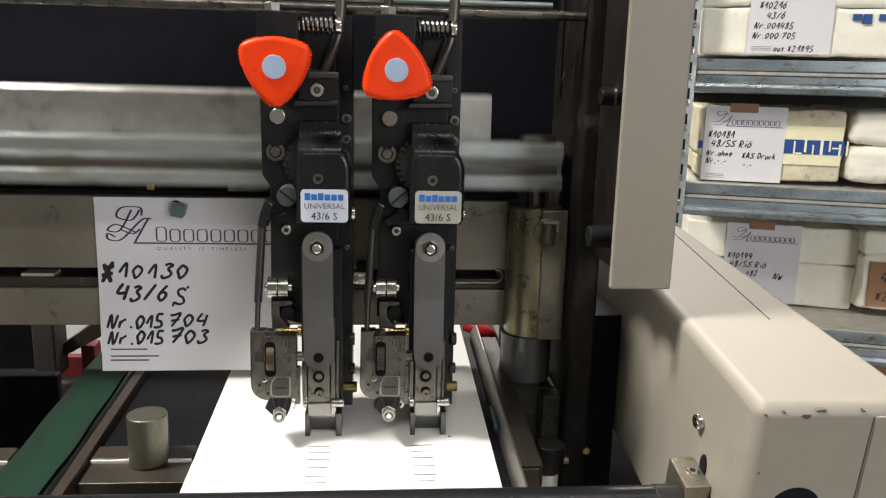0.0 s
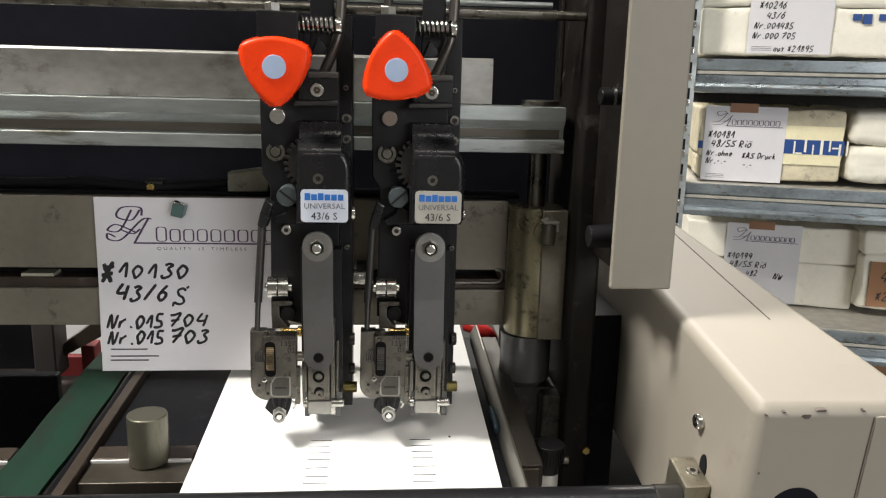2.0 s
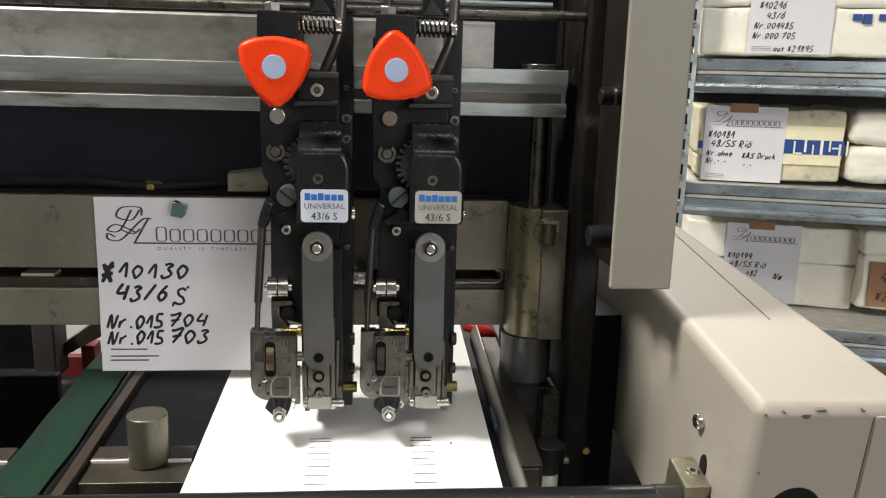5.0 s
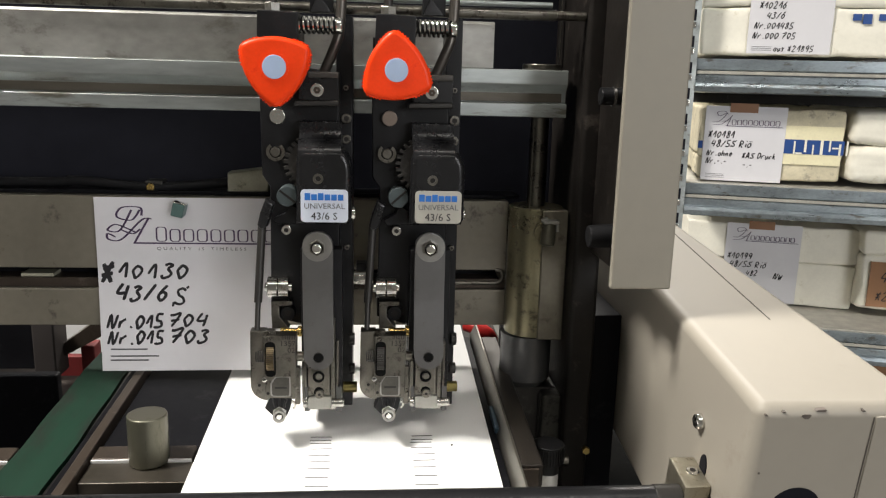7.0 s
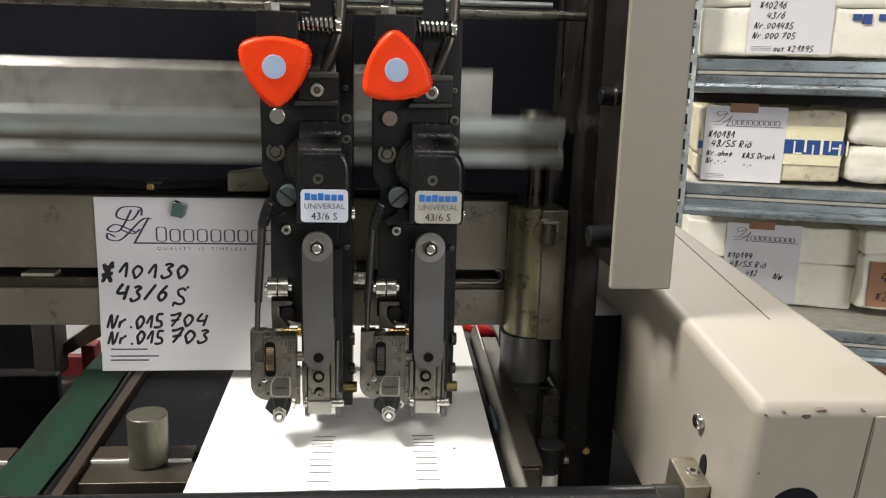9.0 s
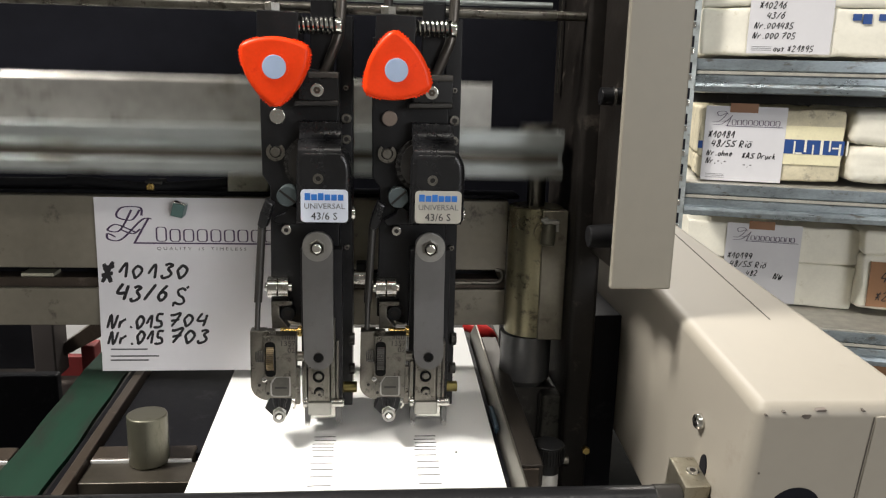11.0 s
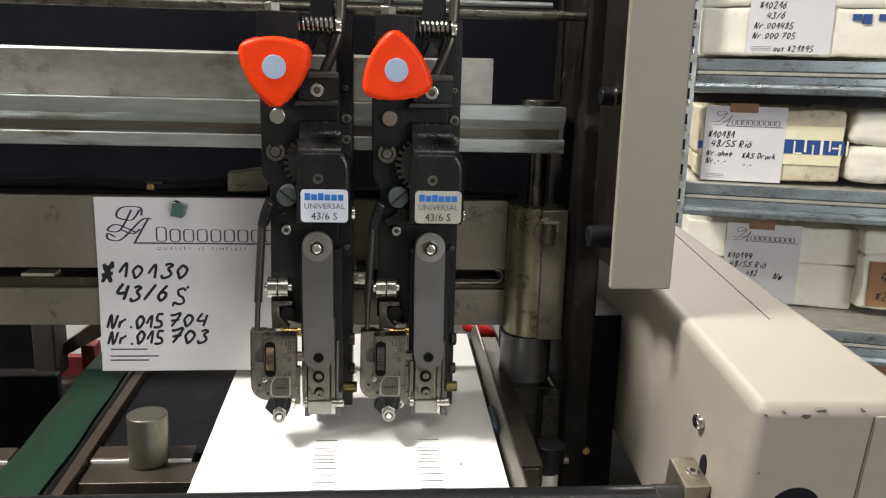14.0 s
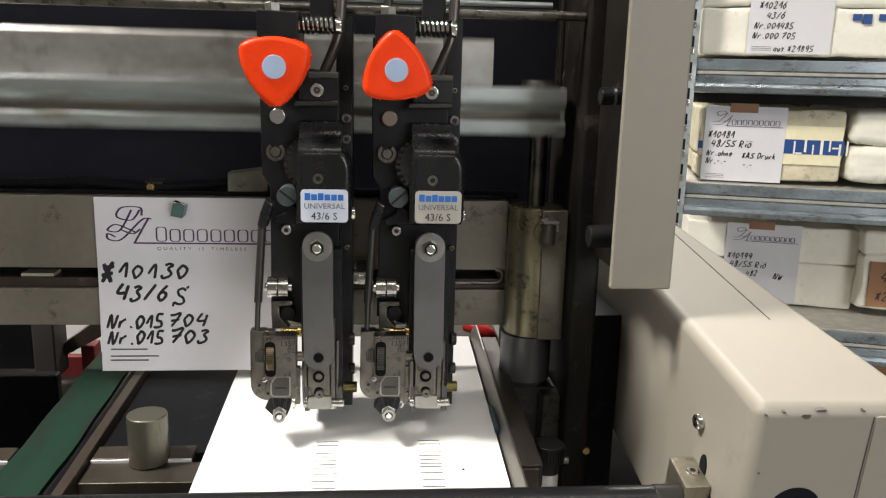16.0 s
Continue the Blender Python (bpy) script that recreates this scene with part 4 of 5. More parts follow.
def build_head():
    h = thing("stitching_head", HEAD_1, "black wire stitching head with an orange-red knob", "stitching head", "stitching heads")
    # black body plates
    part("body", prism([(-0.0334, 0.2144), (-0.0337, 0.1779), (-0.0333, 0.1430), (-0.0294, 0.1371), (-0.0302, 0.0659), (-0.0136, 0.0611), (-0.0135, 0.0148), (0.0069, 0.0146), (0.0067, 0.1960), (-0.0133, 0.1988), (-0.0131, 0.2150)], 0.022, 0.046, 0.0008), BLACK, h, "black oxide steel body plate")
    part("side_plate", slab((0.0049, 0.0135, 0.0101, 0.2251), 0.030, 0.052, 0.0006), BLACK, h)
    part("lower_block", slab((-0.0131, 0.0086, 0.0192, 0.1057), 0.012, 0.0215, 0.0006), BLACK, h)
    part("top_block", prism([(-0.0318, 0.2248), (-0.0321, 0.2137), (-0.0316, 0.1998), (-0.0125, 0.2003), (-0.0121, 0.2243)], 0.006, 0.040, 0.0006), BLACK, h)
    part("top_nut", rod((-0.0257, 0.018, 0.2250), (-0.0257, 0.018, 0.2293), 0.0042, 6, None, 0.0004), STEEL, h)
    part("top_stud", rod((-0.0257, 0.018, 0.2287), (-0.0257, 0.018, 0.30), 0.0024, 14), DARK, h)
    # spring with its pin
    part("spring", helix((-0.0131, 0.014, 0.2189), (0.0055, 0.014, 0.2189), 0.0037, 0.00085, 8), CHROME, h, "bright compression spring")
    part("spring_pin", rod((-0.0139, 0.014, 0.2189), (0.0072, 0.014, 0.2189), 0.0027, 14), BLACK, h)
    part("spring_seat", rod((-0.0139, 0.014, 0.2189), (-0.0131, 0.014, 0.2189), 0.0042, 20), STEEL_DULL, h)
    part("pin_collar", rod((0.0055, 0.014, 0.2189), (0.0088, 0.014, 0.2190), 0.0040, 24, None, 0.0006), CHROME, h)
    part("trip_lever", tube([(0.0088, 0.022, 0.2563), (0.0082, 0.022, 0.2348), (0.0068, 0.021, 0.2161), (0.0033, 0.021, 0.2057), (-0.0013, 0.022, 0.1952)], 0.0027, 12), mat("brown_steel_lever", (0.10, 0.09, 0.08), 0.38, 0.7, 0.15, 50, 0.05), h, "bent brown steel trip lever")
    # clamp plate under the knob
    part("clamp_plate", slab((-0.0128, 0.0073, 0.1824, 0.1962), 0.010, 0.0225, 0.0006), BLACK_CAP, h)
    # Bevels lighter than the plate: the light they catch is in their colour
    part("clamp_bevel", prism([(-0.0146, 0.1821), (0.0073, 0.1826), (0.0073, 0.1798), (-0.0152, 0.1793)], 0.0095, 0.0220, 0.0008), DARK, h)
    part("clamp_top_bevel", slab((-0.0080, 0.0073, 0.1932, 0.1965), 0.0092, 0.0200, 0.0009), mat("lit_dark_bevel", (0.055, 0.05, 0.045), 0.36, 0.4, 0.2, 60, 0.1), h)
    s = screw_part("torx_screw", -0.0035, 0.1874, 0.0082, 0.011, 0.0034, h, 0.0)
    part("recess", join(*[rod((-0.0035 + 0.0011 * math.cos(i * 1.0472), 0.0086, 0.1874 + 0.0011 * math.sin(i * 1.0472)), (-0.0035 + 0.0011 * math.cos(i * 1.0472), 0.0081, 0.1874 + 0.0011 * math.sin(i * 1.0472)), 0.0008, 8) for i in range(6)]), RAIL, s)
    knob_bm, ridge_bm = knob_mesh(0.0144, 0.0036, -0.0040, 0.0050)
    knob = part("knob", knob_bm, RED, h, "orange-red three-lobed knob", at=(-0.0204, -0.0180, 0.1978))
    tagged(part("grip_ridges", ridge_bm, RED, knob), "", "", "", "stuff")
    part("knob_cap", boss(0, 0, -0.0045, -0.001, 0.0055, 36), DISC, knob, "pale blue cap disc")
    part("cap_rim", ring(0, 0, -0.0043, -0.0030, 0.0066, 0.0054, 40), RED, knob)
    part("knob_stem", boss(0, 0, 0.0048, 0.0250, 0.0050, 24), BLACK, knob)
    # face details of the body
    part("dowel", boss(-0.0244, 0.1737, 0.0175, 0.023, 0.0040), STEEL, h, "turned steel dowel")
    part("clip_pin", boss(-0.0256, 0.1556, 0.0165, 0.023, 0.0026), STEEL_DULL, h)
    part("retaining_clip", ring(-0.0256, 0.1556, 0.0172, 0.0180, 0.0048, 0.0031, 28, 1.3, 2.22), STEEL_DULL, h, "spring steel retaining clip")
    for x, z, r in ((0.0102, 0.1728, 0.0027), (0.0102, 0.1619, 0.0025), (0.0099, 0.1886, 0.0014), (0.0105, 0.1034, 0.0015)):
        screw_part("side_screw", x, z, 0.0275, 0.031, r, h, 0.55, STEEL_DULL)
    # cap casing that carries the name plate
    top = 0.1632
    brow = top - 0.0048
    xl, xr = -0.0135, 0.0138
    out = [(-0.0139, 0.1209), (0.0124, 0.1211), (xr, 0.1241), (xr, 0.1487), (0.0133, 0.1521), (0.0116, 0.1562), (0.0100, brow - 0.0006), (0.0094, brow)] + arc(xl + 0.0045, brow - 0.0045, 0.0045, 90, 180, 8)
    part("cap", prism(out, 0.0, 0.020, 0.0032, 5), BLACK_CAP, h, "black painted cap casting")
    ridge = [(0.0002, -0.0110)] + [(0.0002 + 0.0085 - 0.0085 * math.cos(a), -0.0085 + 0.0085 * math.sin(a)) for a in [math.pi / 2 * i / 10 for i in range(11)]]
    ridge += [(0.0082 + 0.0050 * math.sin(a), 0.0085 * (1 - math.cos(a))) for a in [math.pi / 2 * i / 8 for i in range(1, 9)]] + [(0.0225, 0.0088), (0.0225, -0.0110)]
    brow_bm = rail_mesh([(y, top + z) for y, z in ridge], xl + 0.0008, 0.0084)
    end = [e for e in brow_bm.edges if all(v.co.x < xl + 0.0009 and v.co.y < 0.0150 and v.co.z > brow - 0.004 for v in e.verts)]
    bmesh.ops.bevel(brow_bm, geom=end, offset=0.0030, segments=5, profile=0.5, affect="EDGES", clamp_overlap=True)
    part("cap_ridge", brow_bm, BLACK_CAP, h)
    gear = bmesh.new()
    add_rod(gear, (0, 0.006, 0), (0, 0, 0), 0.0122, 36)
    for i in range(26):
        a = i * 2 * math.pi / 26
        c0 = Vector((math.cos(a) * 0.0132, 0.003, math.sin(a) * 0.0132))
        mx = Matrix.Translation(c0) @ Matrix.Rotation(-a, 4, "Y")
        bmesh.ops.create_cube(gear, size=1, matrix=mx @ Matrix.Diagonal((0.0026, 0.0058, 0.0015, 1)))
    part("gear", gear, DARK, h, "dark toothed gear", at=(-0.0065, 0.0120, 0.1503))
    part("bushing", ring(-0.0027, 0.1442, -0.0006, 0.001, 0.0026, 0.0013, 24), STEEL_DULL, h)
    part("bushing_hole", boss(-0.0027, 0.1442, -0.0002, 0.001, 0.0013, 16, 0), RECESS_DARK, h)
    big = part("slotted_screw", boss(-0.0195, 0.1333, 0.0115, 0.024, 0.0053, 36, 0.0005), mat("blue_grey_zinc_screw", (0.085, 0.105, 0.11), 0.45, 0.6, 0.12, 60, 0.05), h, "large blue-grey slotted screw")
    slot = box(-0.0050, 0.0050, -0.0002, 0.0008, -0.00055, 0.00055, 0)
    bmesh.ops.rotate(slot, verts=slot.verts[:], cent=(0, 0, 0), matrix=Matrix.Rotation(radians(38), 3, "Y"))
    part("screw_slot", slot, RECESS_DARK, big, at=(-0.0194, 0.0114, 0.1335))
    screw_part("cap_screw", -0.0203, 0.1155, 0.0130, 0.023, 0.0026, h, 0.5)
    part("pivot_arm", prism([(-0.0189, 0.1292), (-0.0137, 0.1257), (-0.0149, 0.1185), (-0.0255, 0.1178), (-0.0272, 0.1207), (-0.0210, 0.1238)], 0.016, 0.0225, 0.0005), BLACK, h)
    part("shoulder_screw", rod((0.0117, 0.012, 0.1252), (0.0155, 0.012, 0.1252), 0.0034, 22, None, 0.0005), CHROME, h)
    # name plate
    plate = part("name_plate", prism(round_rect(-0.0114, 0.0122, 0.1223, 0.1389, 0.0021), -0.0006, 0.0004, 0), WHITE_LABEL, h, "white name plate with blue and black print")
    xa = -0.0094
    for i in range(6):
        part("brand_block", box(xa + i * 0.0033, xa + i * 0.0033 + 0.0028, -0.0008, -0.0004, 0.1335, 0.1335 + (0.0030 if i not in (0, 2) else 0.0036), 0.0), BLUE_INK, plate)
    lettering("UNIVERSAL", 0.00396, 0.0004, -0.0007, 0.1304, GREY_INK, plate, 1.02)
    lettering("43/6 S", 0.0053, 0.0003, -0.0007, 0.1253, BLACK_INK, plate, 1.0)
    # swinging strap with its nut
    cx = -0.0032
    half = 0.0155 / 2
    zt, zb = 0.1098, 0.0521
    zk = 0.0816
    strap_bm = prism([(cx + half, zk)] + arc(cx, zt, half, 0, 180, 16) + [(cx - half, zk)], -0.0012, 0.0030, 0.0)
    low = prism([(cx - half, zk)] + arc(cx + 0.0003, zb, half * 0.99, 180, 360, 16) + [(cx + half, zk)], -0.0012, 0.0030, 0.0)
    for v in low.verts:
        v.co.y -= (zk - v.co.z) * 0.05
    strap = part("strap", join(strap_bm, low), GREY_STRAP, h, "grey steel front strap with a slight bend")
    part("washer", ring(cx, zt, -0.0024, -0.0011, 0.0074, 0.0030, 36), ZINC, strap)
    part("nut", hexnut(cx, zt, -0.0050, -0.0022, 0.0041), STEEL_DULL, strap)
    part("thread_gap", ring(cx, zt, -0.0052, -0.004, 0.0031, 0.0025, 24), PIT, strap)
    part("stud", boss(cx, zt, -0.0066, -0.004, 0.0026, 24, 0.0010), CHROME, strap)
    part("strap_hole", boss(cx + 0.0002, 0.0512, -0.0031, 0.001, 0.0025, 20, 0), PIT, strap)
    part("hole_rim", ring(cx + 0.0002, 0.0512, -0.0033, 0.001, 0.0028, 0.0024, 24), DARK, strap)
    # wire guide tube
    part("tube_holder", prism([(-0.0304, 0.1320), (-0.0262, 0.1291), (-0.0296, 0.1179), (-0.0328, 0.1160), (-0.0348, 0.1184), (-0.0332, 0.1249)], 0.010, 0.018, 0.0012), BLACK_CAP, h)
    part("wire_tube", rod((-0.0328, 0.014, 0.1174), (-0.0352, 0.010, 0.0774), 0.0021, 16), DARK, h)
    part("wire_nozzle", rod((-0.0351, 0.010, 0.0789), (-0.0355, 0.006, 0.0616), 0.0014, 14), DARK, h)
    # rollers
    rl = part("roller", join(rod((-0.0309, 0.017, 0.0838), (-0.0255, 0.017, 0.0838), 0.0057, 28, None, 0.0004), rod((-0.0252, 0.017, 0.0838), (-0.0198, 0.017, 0.0838), 0.0057, 28, None, 0.0004)), STEEL, h, "two polished feed rollers")
    part("roller_axle", rod((-0.0324, 0.017, 0.0838), (-0.0183, 0.017, 0.0838), 0.0024, 16), CHROME, rl)
    part("roller_bracket", prism([(-0.0292, 0.0763), (-0.0182, 0.0763), (-0.0182, 0.0741), (-0.0248, 0.0735), (-0.0249, 0.0678), (-0.0199, 0.0614), (-0.0290, 0.0608)], 0.015, 0.0225, 0.0004), STEEL_DULL, h)
    screw_part("bracket_screw", -0.0206, 0.0691, 0.0165, 0.0225, 0.0040, h, 0.5, BLACK)
    part("brass_stem", rod((-0.0240, 0.012, 0.0608), (-0.0141, 0.012, 0.0608), 0.0017, 18), BRASS, h)
    part("brass_flange", rod((-0.0150, 0.012, 0.0608), (-0.0126, 0.012, 0.0608), 0.0030, 22, None, 0.0006), BRASS, h)
    # wire straightener
    st = part("straightener", prism([(-0.0317, 0.0621), (-0.0147, 0.0620), (-0.0152, 0.0272), (-0.0270, 0.0264), (-0.0312, 0.0290)], -0.0005, 0.0080, 0.0005), STEEL_DULL, h, "worn grey steel wire straightener")
    part("rear_plate", prism([(-0.0387, 0.0635), (-0.0308, 0.0635), (-0.0270, 0.0500), (-0.0270, 0.0250)] + arc(-0.0303, 0.0338, 0.0088, 270, 180, 8), 0.003, 0.0100, 0.0006), STEEL_DULL, st)
    part("wheel_slot", prism(round_rect(-0.0308, -0.0253, 0.0399, 0.0589, 0.0021), -0.0008, 0.001, 0), PIT, st)
    x0, x1, z0, z1 = -0.0299, -0.0261, 0.0422, 0.0571
    rw = (z1 - z0) / 2
    wheel = part("knurled_wheel", rod((x0, rw * 0.45, (z0 + z1) / 2), (x1, rw * 0.45, (z0 + z1) / 2), rw * 0.94, 40), DARK, st, "knurled brass wheel")
    teeth = bmesh.new()
    for i in range(44):
        a = i * math.pi / 22
        bmesh.ops.create_cube(teeth, size=1, matrix=Matrix.Translation(((x0 + x1) / 2, rw * 0.45 + rw * 0.97 * math.cos(a), (z0 + z1) / 2 + rw * 0.97 * math.sin(a))) @ Matrix.Rotation(a, 4, "X") @ Matrix.Diagonal((x1 - x0, 0.0007, 0.00062, 1)))
    tagged(part("wheel_teeth", teeth, mat("brown_knurled_brass", (0.15, 0.115, 0.068), 0.40, 0.9, 0.25, 80, 0.05), wheel), "", "", "", "stuff")
    for i in range(8):
        xs = -0.0219 + i * 0.0009
        part("scale_mark", box(xs, xs + 0.00035, -0.00065, 0.0, 0.0607 - 0.0004, 0.0607 + 0.0019, 0), RECESS_DARK, st)
    lettering("1357", 0.0041, -0.0190, -0.0006, 0.0580, DARK, st, 1.0, "stamped_number", depth=0.00005)
    lettering("02", 0.0040, -0.0172, -0.0006, 0.0543, DARK, st, 1.0, "stamped_number", depth=0.00005)
    win = [(-0.0279, 0.0306), (-0.0279, 0.0358), (-0.0273, 0.0371), (-0.0260, 0.0390), (-0.0248, 0.0397), (-0.0190, 0.0397), (-0.0182, 0.0389), (-0.0182, 0.0300), (-0.0190, 0.0292), (-0.0266, 0.0292)]
    part("window_recess", prism(win, -0.0007, 0.001, 0), mat("darker_recess_steel", (0.10, 0.097, 0.086), 0.5, 0.8, 0.3, 60, 0.2), st)
    strokes_mark([win + win[:1]], 0.0005, -0.0009, ZINC, st, "window_rim")
    part("stamped_bar", box(-0.0260, -0.0198, -0.0008, 0.0, 0.0332, 0.0343, 0), DARK, st)
    part("bright_pin", boss(-0.0314, 0.0383, -0.001, 0.002, 0.0014, 16), CHROME, st)
    for x, z in ((-0.0345, 0.0338), (-0.0296, 0.0306)):
        part("small_hole", boss(x, z, (0.0026 if x < -0.0325 else -0.0008), 0.004, 0.0008, 12, 0), RECESS_DARK, st)
    part("wire_spring", helix((-0.0355, 0.0015, 0.0503), (-0.0312, 0.0015, 0.0503), 0.0028, 0.0004, 4), DARK, st)
    part("lock_nut", rod((-0.0285, 0.004, 0.0610), (-0.0285, 0.004, 0.0641), 0.0033, 6, None, 0.0003), STEEL_DULL, st)
    part("side_strip", slab((-0.0158, -0.0131, 0.0236, 0.0446), 0.0005, 0.0040, 0.0004), STEEL_DULL, st)
    part("link_pin", rod((-0.0161, 0.006, 0.0487), (-0.0113, 0.006, 0.0487), 0.0026, 20), STEEL_DULL, st)
    part("cam", prism([(-0.0287, 0.0280), (-0.0172, 0.0279), (-0.0182, 0.0221), (-0.0201, 0.0177), (-0.0266, 0.0171), (-0.0315, 0.0223)], -0.001, 0.006, 0.0006), BLACK, st, "black clamping cam")
    for dx in (-0.0035, 0.0, 0.0035):
        part("cam_rib", rod((-0.0236 + dx, -0.0010, 0.0277), (-0.0237 + dx * 0.5, -0.0014, 0.0214), 0.0006, 8), BLACK_CAP, st)
    part("cam_nut", hexnut(-0.0236, 0.0202, -0.0030, -0.0005, 0.0040), STEEL, st)
    part("cam_collar", ring(-0.0235, 0.0196, -0.0060, -0.0028, 0.0033, 0.0021, 32), ZINC, st)
    part("cam_stud_groove", boss(-0.0235, 0.0196, -0.0052, -0.0028, 0.0022, 24, 0), PIT, st)
    part("cam_stud", boss(-0.0235, 0.0196, -0.0062, -0.002, 0.0016, 20), CHROME, st)
    part("cam_clip", ring(-0.0177, 0.0230, 0.0010, 0.0020, 0.0025, 0.0014, 20, 1.4, -1.2), STEEL, st)
    part("feed_wire", rod((-0.0150, 0.004, 0.0249), (-0.0090, 0.0065, 0.0248), 0.00025, 8), CHROME, st)
    # lower nose
    part("nose_block", slab((-0.0096, 0.0022, 0.0218, 0.0450), 0.0060, 0.0125, 0.0005), STEEL_DULL, h, "worn steel lower block")
    for x0, x1, z0, z1 in ((-0.0125, -0.0101, 0.0210, 0.0450), (0.0026, 0.0050, 0.0200, 0.0691), (0.0056, 0.0068, 0.0200, 0.0564)):
        part("guide_strip", slab((x0, x1, z0, z1), 0.0080, 0.0140, 0.0003), STEEL_DULL, h)
    b = part("block_bore", ring(-0.0037, 0.0372, 0.0052, 0.007, 0.0031, 0.0020, 28), PIT, h)
    part("bore_pin", boss(-0.0034, 0.0374, 0.0054, 0.007, 0.0020, 20), STEEL_DULL, b)
    part("screw_recess", boss(-0.0036, 0.0286, 0.0056, 0.007, 0.0026, 24, 0), PIT, h)
    screw_part("nose_screw", -0.0033, 0.0276, 0.0043, 0.007, 0.0025, h, 0.35, STEEL_DULL)
    part("cross_pin", rod((0.0027, 0.008, 0.0214), (0.0097, 0.008, 0.0214), 0.0026, 20, None, 0.0004), STEEL, h)
    part("pin_head", rod((-0.0121, 0.008, 0.0215), (-0.0097, 0.008, 0.0215), 0.0028, 20, None, 0.0004), STEEL, h)
    part("rear_screw", rod((0.0072, 0.030, 0.0215), (0.0161, 0.030, 0.0215), 0.0031, 20, None, 0.0005), OLIVE_BRASS, h)
    part("side_pin", rod((0.0116, 0.030, 0.0502), (0.0148, 0.030, 0.0502), 0.0036, 20, None, 0.0005), DARK, h)
    part("lower_side_pin", rod((0.0116, 0.030, 0.0327), (0.0148, 0.030, 0.0327), 0.0032, 20, None, 0.0005), DARK, h)
    # moving parts
    nose = prism(round_rect(-0.0094, 0.0029, 0.0163, 0.0236, 0.0010), 0.0045, 0.0078, 0.0006)
    part("nose", nose, mat("bright_worn_nose_steel", (0.34, 0.335, 0.31), 0.36, 0.9, 0.15, 70, 0.08), h, "bright worn steel nose")
    x0, x1, z0, z1 = -0.0115, 0.0083, 0.0135, 0.0277
    f = box(x0, x0 + 0.0027, 0.0078, 0.0200, z0, z1, 0.0004)
    add_box(f, x1 - 0.0030, x1, 0.0078, 0.0200, z0, z1, 0.0004)
    add_box(f, x0 + 0.0010, x1 - 0.0010, 0.0155, 0.0195, z0 + 0.0006, z1, 0.0003)
    part("former", f, mat("dark_former_steel", (0.10, 0.10, 0.10), 0.35, 0.8, 0.2, 70, 0.1), h, "dark steel wire former")
    xc = (x0 + x1) / 2 - 0.0008
    plate_out = [(x0 + 0.0029, z0 + 0.0005), (x1 - 0.0032, z0 + 0.0005), (x1 - 0.0032, z1)] + [(xc + 0.0032 * math.cos(a), z0 + 0.0110 + 0.0030 * math.sin(a)) for a in [-math.pi * i / 10 for i in range(11)]] + [(x0 + 0.0030, z1)]
    part("driver_face", prism(plate_out, 0.0090, 0.0150, 0.0003), STEEL, h, "bright steel driver face")
    part("driver_slide", join(prism([(-0.0078, 0.2479), (-0.0082, 0.2049), (0.0038, 0.2052), (0.0040, 0.2483)], 0.0262, 0.0300, 0.0004)), BLACK, h, "black driver slide")
    tip = prism([(-0.0079, 0.2049), (0.0026, 0.2052), (0.0001, 0.2093), (-0.0039, 0.2137)], 0.0240, 0.0261, 0.0006)
    part("slide_tip", tip, mat("grey_pointed_tip", (0.03, 0.03, 0.032), 0.35, 0.5, 0.1, 60, 0.05), h, "grey pointed tip of the slide")
    return h


head_1 = build_head()
head_2 = copy_thing(head_1, HEAD_2)


def child(ob, name):
    return next(o for o in ob.children_recursive if o.name.split(".")[0] == name)


head_2["label"] = "black wire stitching head with its knob pointing up"
child(head_2, "knob").location.x = -0.0221
child(head_1, "knob").rotation_euler = (0, radians(181), 0)
child(head_2, "knob").rotation_euler = (0, radians(-5), 0)
child(head_2, "screw_slot").rotation_euler = (0, radians(-80), 0)


def restyle(ob, material):
    """Gives one part of a copied head a look of its own."""
    ob.data = ob.data.copy()
    ob.data.materials[0] = material
    return ob


# The plates' two tints paint in the warm and cool light on them
restyle(child(head_2, "name_plate"), mat("warm_lit_label_film", (0.40, 0.385, 0.34), 0.4, 0.0, 0.05, 60, 0.02))["label"] = "name plate tinted for warm light, with blue and black print"
restyle(child(head_1, "name_plate"), mat("cool_lit_label_film", (0.58, 0.62, 0.71), 0.4, 0.0, 0.04, 60, 0.02))
restyle(child(head_2, "wheel_teeth"), DARK)
child(head_2, "knurled_wheel")["label"] = "blackened knurled wheel"
restyle(child(head_2, "dowel"), mat("brown_tinted_dowel", (0.26, 0.21, 0.18), 0.3, 0.9, 0.15, 60, 0.05))

# ---------------------------------------------------------------- paper with stitches
paper = thing("paper_sheet", TILT, "white paper booklet sheet with rows of wire stitches", "paper")
part("sheet", box(-0.0950, 0.0605, -0.13, 0.1763 + 0.02, -0.0009, 0.0, 0.0001, 1), PAPER, paper)
part("speck", boss(0, 0, -0.0007, 0.0007, 0.0006, 8, 0), RECESS_DARK, paper, at=(0.0386, 0.0203, -0.0003)).rotation_euler = (radians(90), 0, 0)


def staple_mesh():
    bm = bmesh.new()
    add_rod(bm, (-0.0056, 0, 0.0001), (0.0056, 0, 0.0001), 0.00025, 6)
    for s in (-1, 1):
        add_rod(bm, (s * 0.0056, 0, 0.0001), (s * 0.0056, 0, -0.0009), 0.00022, 6)
    return bm


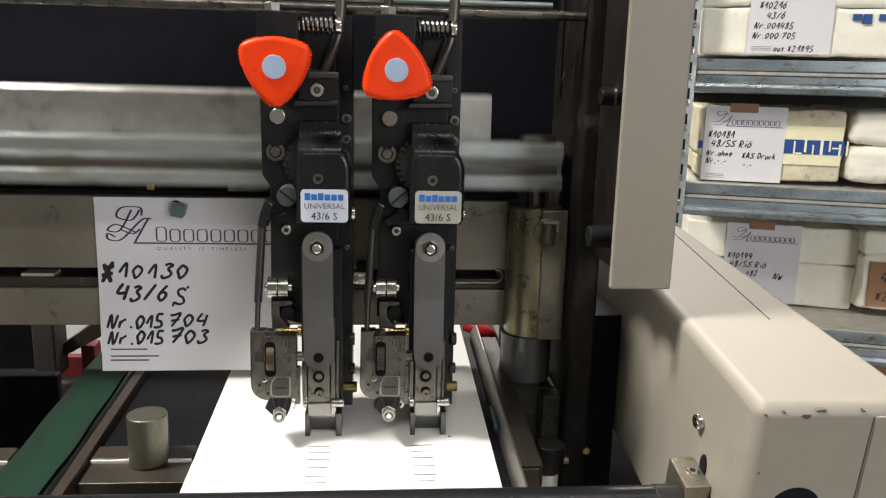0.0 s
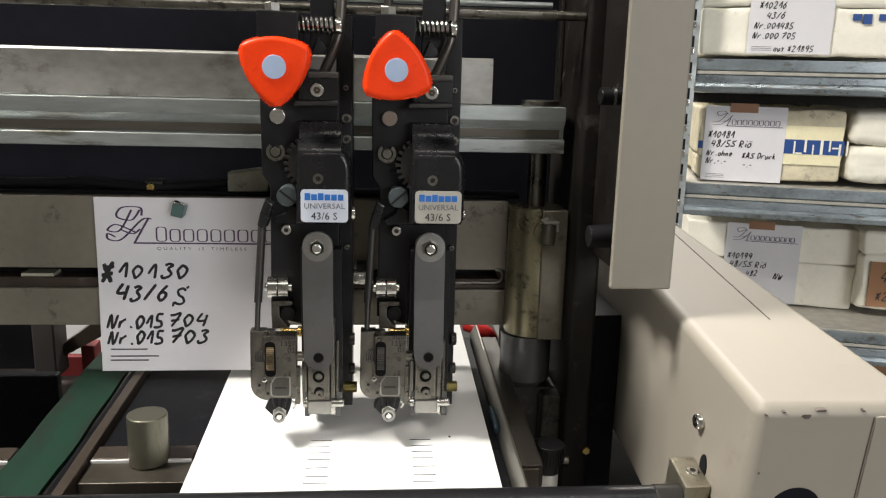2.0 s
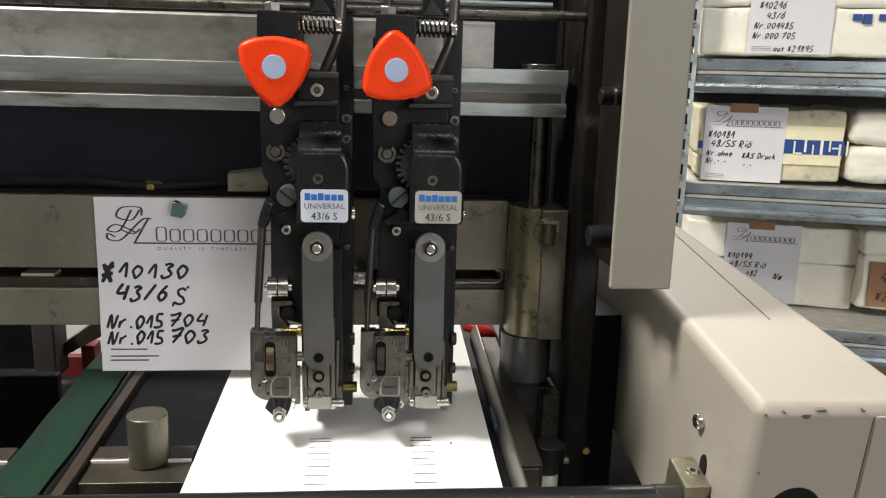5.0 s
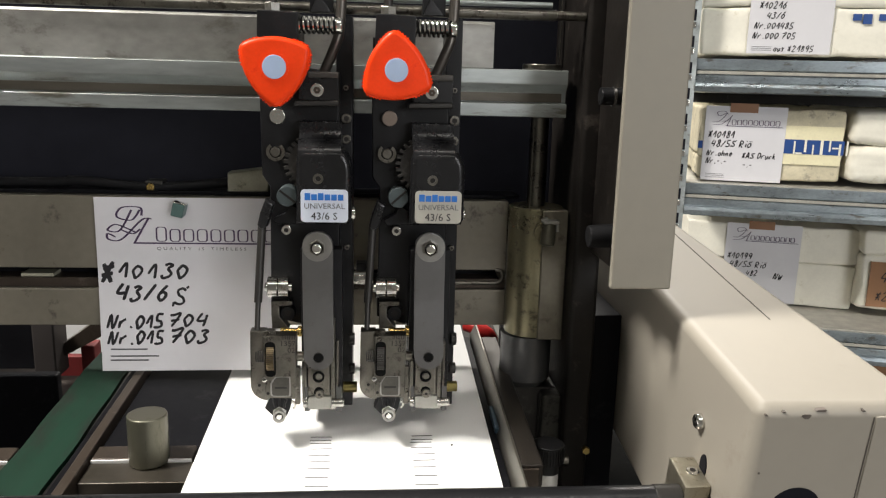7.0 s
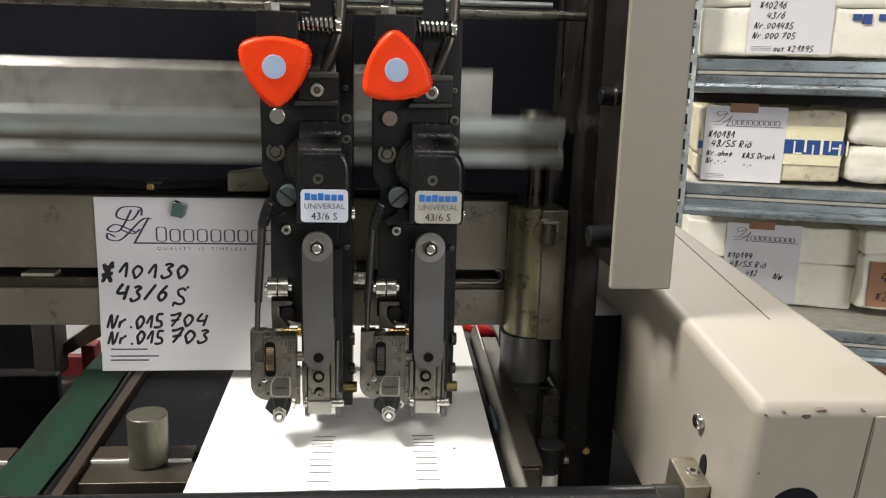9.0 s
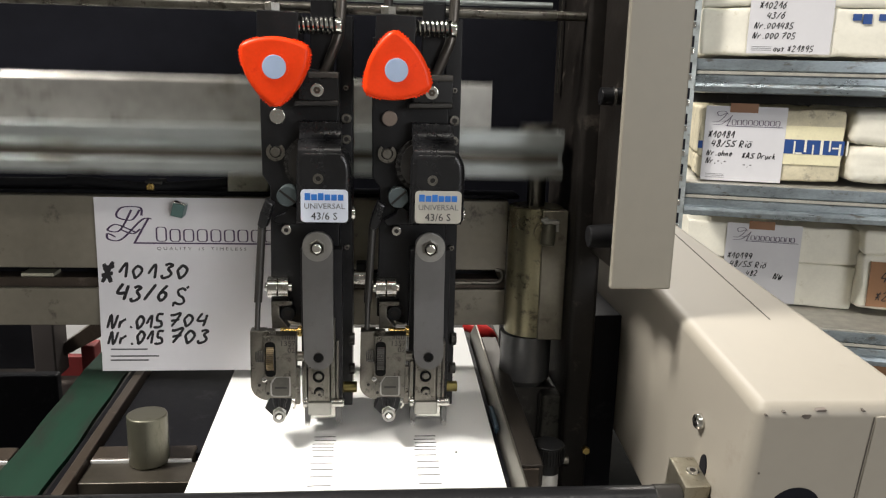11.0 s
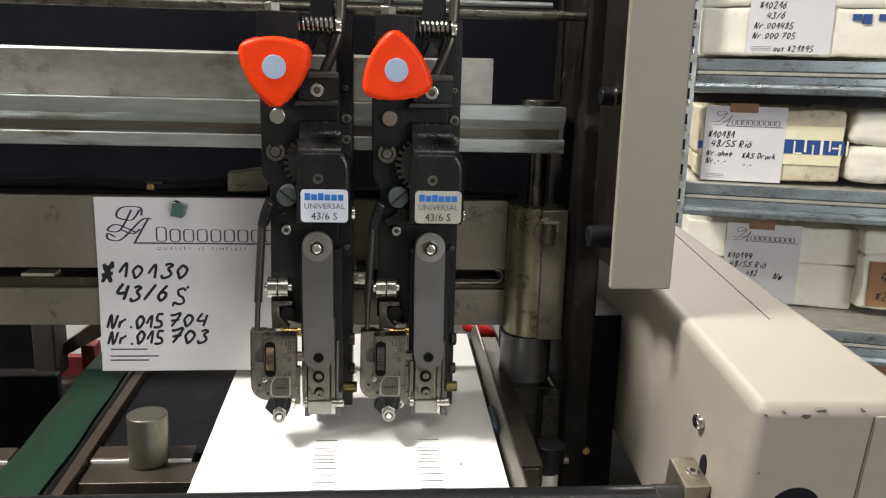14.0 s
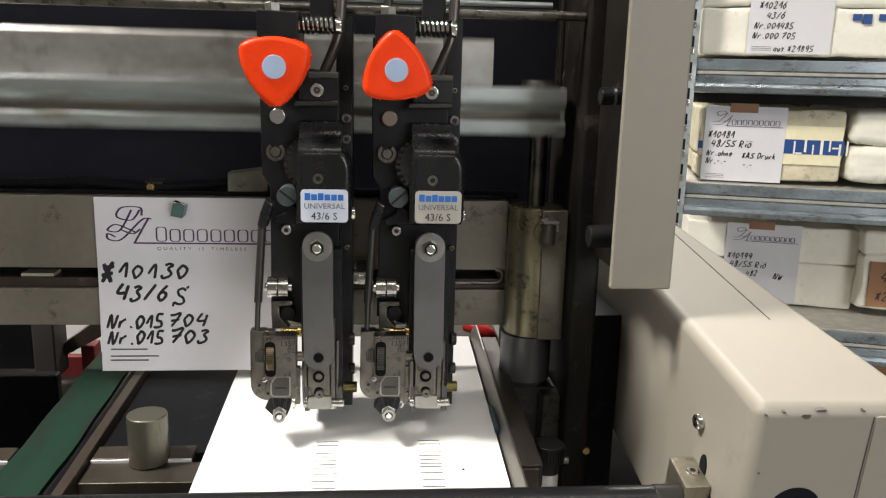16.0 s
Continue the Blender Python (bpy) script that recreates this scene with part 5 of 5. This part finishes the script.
MADE = (0.0038, -0.0021, -0.0084, -0.0145, -0.0209, -0.0288, -0.0368, -0.0426, -0.0515, -0.0578, -0.0640)
NEXT = (0.0067, 0.0103, 0.0139, 0.0177, 0.0259, 0.0295)
first = part("staple", staple_mesh(), mat("tinned_wire", (0.07, 0.07, 0.073), 0.5, 0.0, 0.05, 60, 0), paper, "thin tinned wire stitch")
future = []
rng = random.Random(4)
for i, y in enumerate(MADE + NEXT):
    for c, x in enumerate((-0.0316, 0.0225)):
        ob = first if i == c == 0 else first.copy()
        if ob is not first:
            scene.collection.objects.link(ob)
        ob.location = (x + rng.uniform(-0.0006, 0.0006), y + 0.02 + rng.uniform(-0.0002, 0.0002), 0)
        ob.rotation_euler = (0, 0, radians(rng.uniform(-1.2, 1.2)))
        if i < 2 or i >= len(MADE):
            future.append((1 - i if i < 2 else 2 + i - len(MADE), ob))

# ---------------------------------------------------------------- motion of the machine
STROKES = (0.10, 2.30, 4.42, 6.63, 8.80, 10.83, 13.00, 15.10)
CYCLE = ((-0.27, 0.0), (-0.20, -0.0033), (-0.10, -0.0215), (0.0, -0.0320), (0.10, -0.0258), (0.20, -0.0075), (0.30, 0.0147), (0.38, 0.0208), (0.80, 0.0206), (0.90, 0.0104), (1.0, 0.0))


def bar_rows():
    rows = []
    for b in STROKES:
        rows += [(b + dt, dz) for dt, dz in CYCLE if 0.0 <= b + dt <= 16.0]
    rows = [(max(t, 0.0), dz) for t, dz in rows]
    if rows[-1][0] < 16.0:
        rows.append((16.0, rows[-1][1]))
    return rows


def feed_rows():
    """Where the sheet stands: it moves on after each stroke."""
    rows = [(0.0, 0.0052), (0.45, 0.0052), (0.9, 0.0050), (2.65, 0.0050), (3.1, 0.0)]
    y = 0.0
    for b, step in zip(STROKES[2:], (0.0036, 0.0036, 0.0038, 0.0082, 0.0036, 0.0050)):
        rows.append((b + 0.35, y))
        y -= step
        rows.append((min(b + 0.80, 16.0), y))
    if rows[-1][0] < 16.0:
        rows.append((16.0, y))
    return rows


DRIFT = ((0.0, 0.0), (3.5, 0.0), (7.0, 0.0005), (9.0, 0.0016), (12.5, 0.0027), (14.5, 0.0038), (16.0, 0.0043))


def motions():
    bars = bar_rows()
    walk(press_bar, [(t, BAR_REST @ pose(0, 0, dz)) for t, dz in bars])
    for h in (head_1, head_2):
        for name in ("driver_slide", "slide_tip"):
            walk(child(h, name), [(t, pose(0, 0, dz)) for t, dz in bars])
        for name, low, high in (("former", -0.0125, 0.003), ("nose", -0.0012, 0.0028)):
            walk(child(h, name), [(t, pose(0, 0, low * min(1.0, max(0.0, (-dz - 0.0080) / 0.0100)) if dz < 0 else min(high, dz))) for t, dz in bars])
        walk(child(h, "driver_face"), [(t, pose(0, 0, -0.0125 * min(1.0, max(0.0, (-dz - 0.0215) / 0.0095)) if dz < 0 else min(0.003, dz))) for t, dz in bars])
        g = child(h, "gear")
        place = g.location.copy()
        walk(g, [(t, pose(place.x, place.y, place.z, 0, dz * 2200, 0)) for t, dz in bars])
    walk(paper, [(t, pose(float(np.interp(t, [d[0] for d in DRIFT], [d[1] for d in DRIFT])), 0, 0) @ TILT @ pose(0, y, 0)) for t, y in feed_rows()])
    for k, ob in future:
        b = STROKES[k]
        x, y = ob.location.x, ob.location.y
        turn = math.degrees(ob.rotation_euler.z)
        walk(ob, [(0.0, pose(x, y + 0.014, 0.135, 0, 0, turn)), (max(b - 0.12, 0.03), pose(x, y + 0.014, 0.135, 0, 0, turn)), (max(b - 0.02, 0.1), pose(x, y, 0, 0, 0, turn)), (16.0, pose(x, y, 0, 0, 0, turn))])


motions()
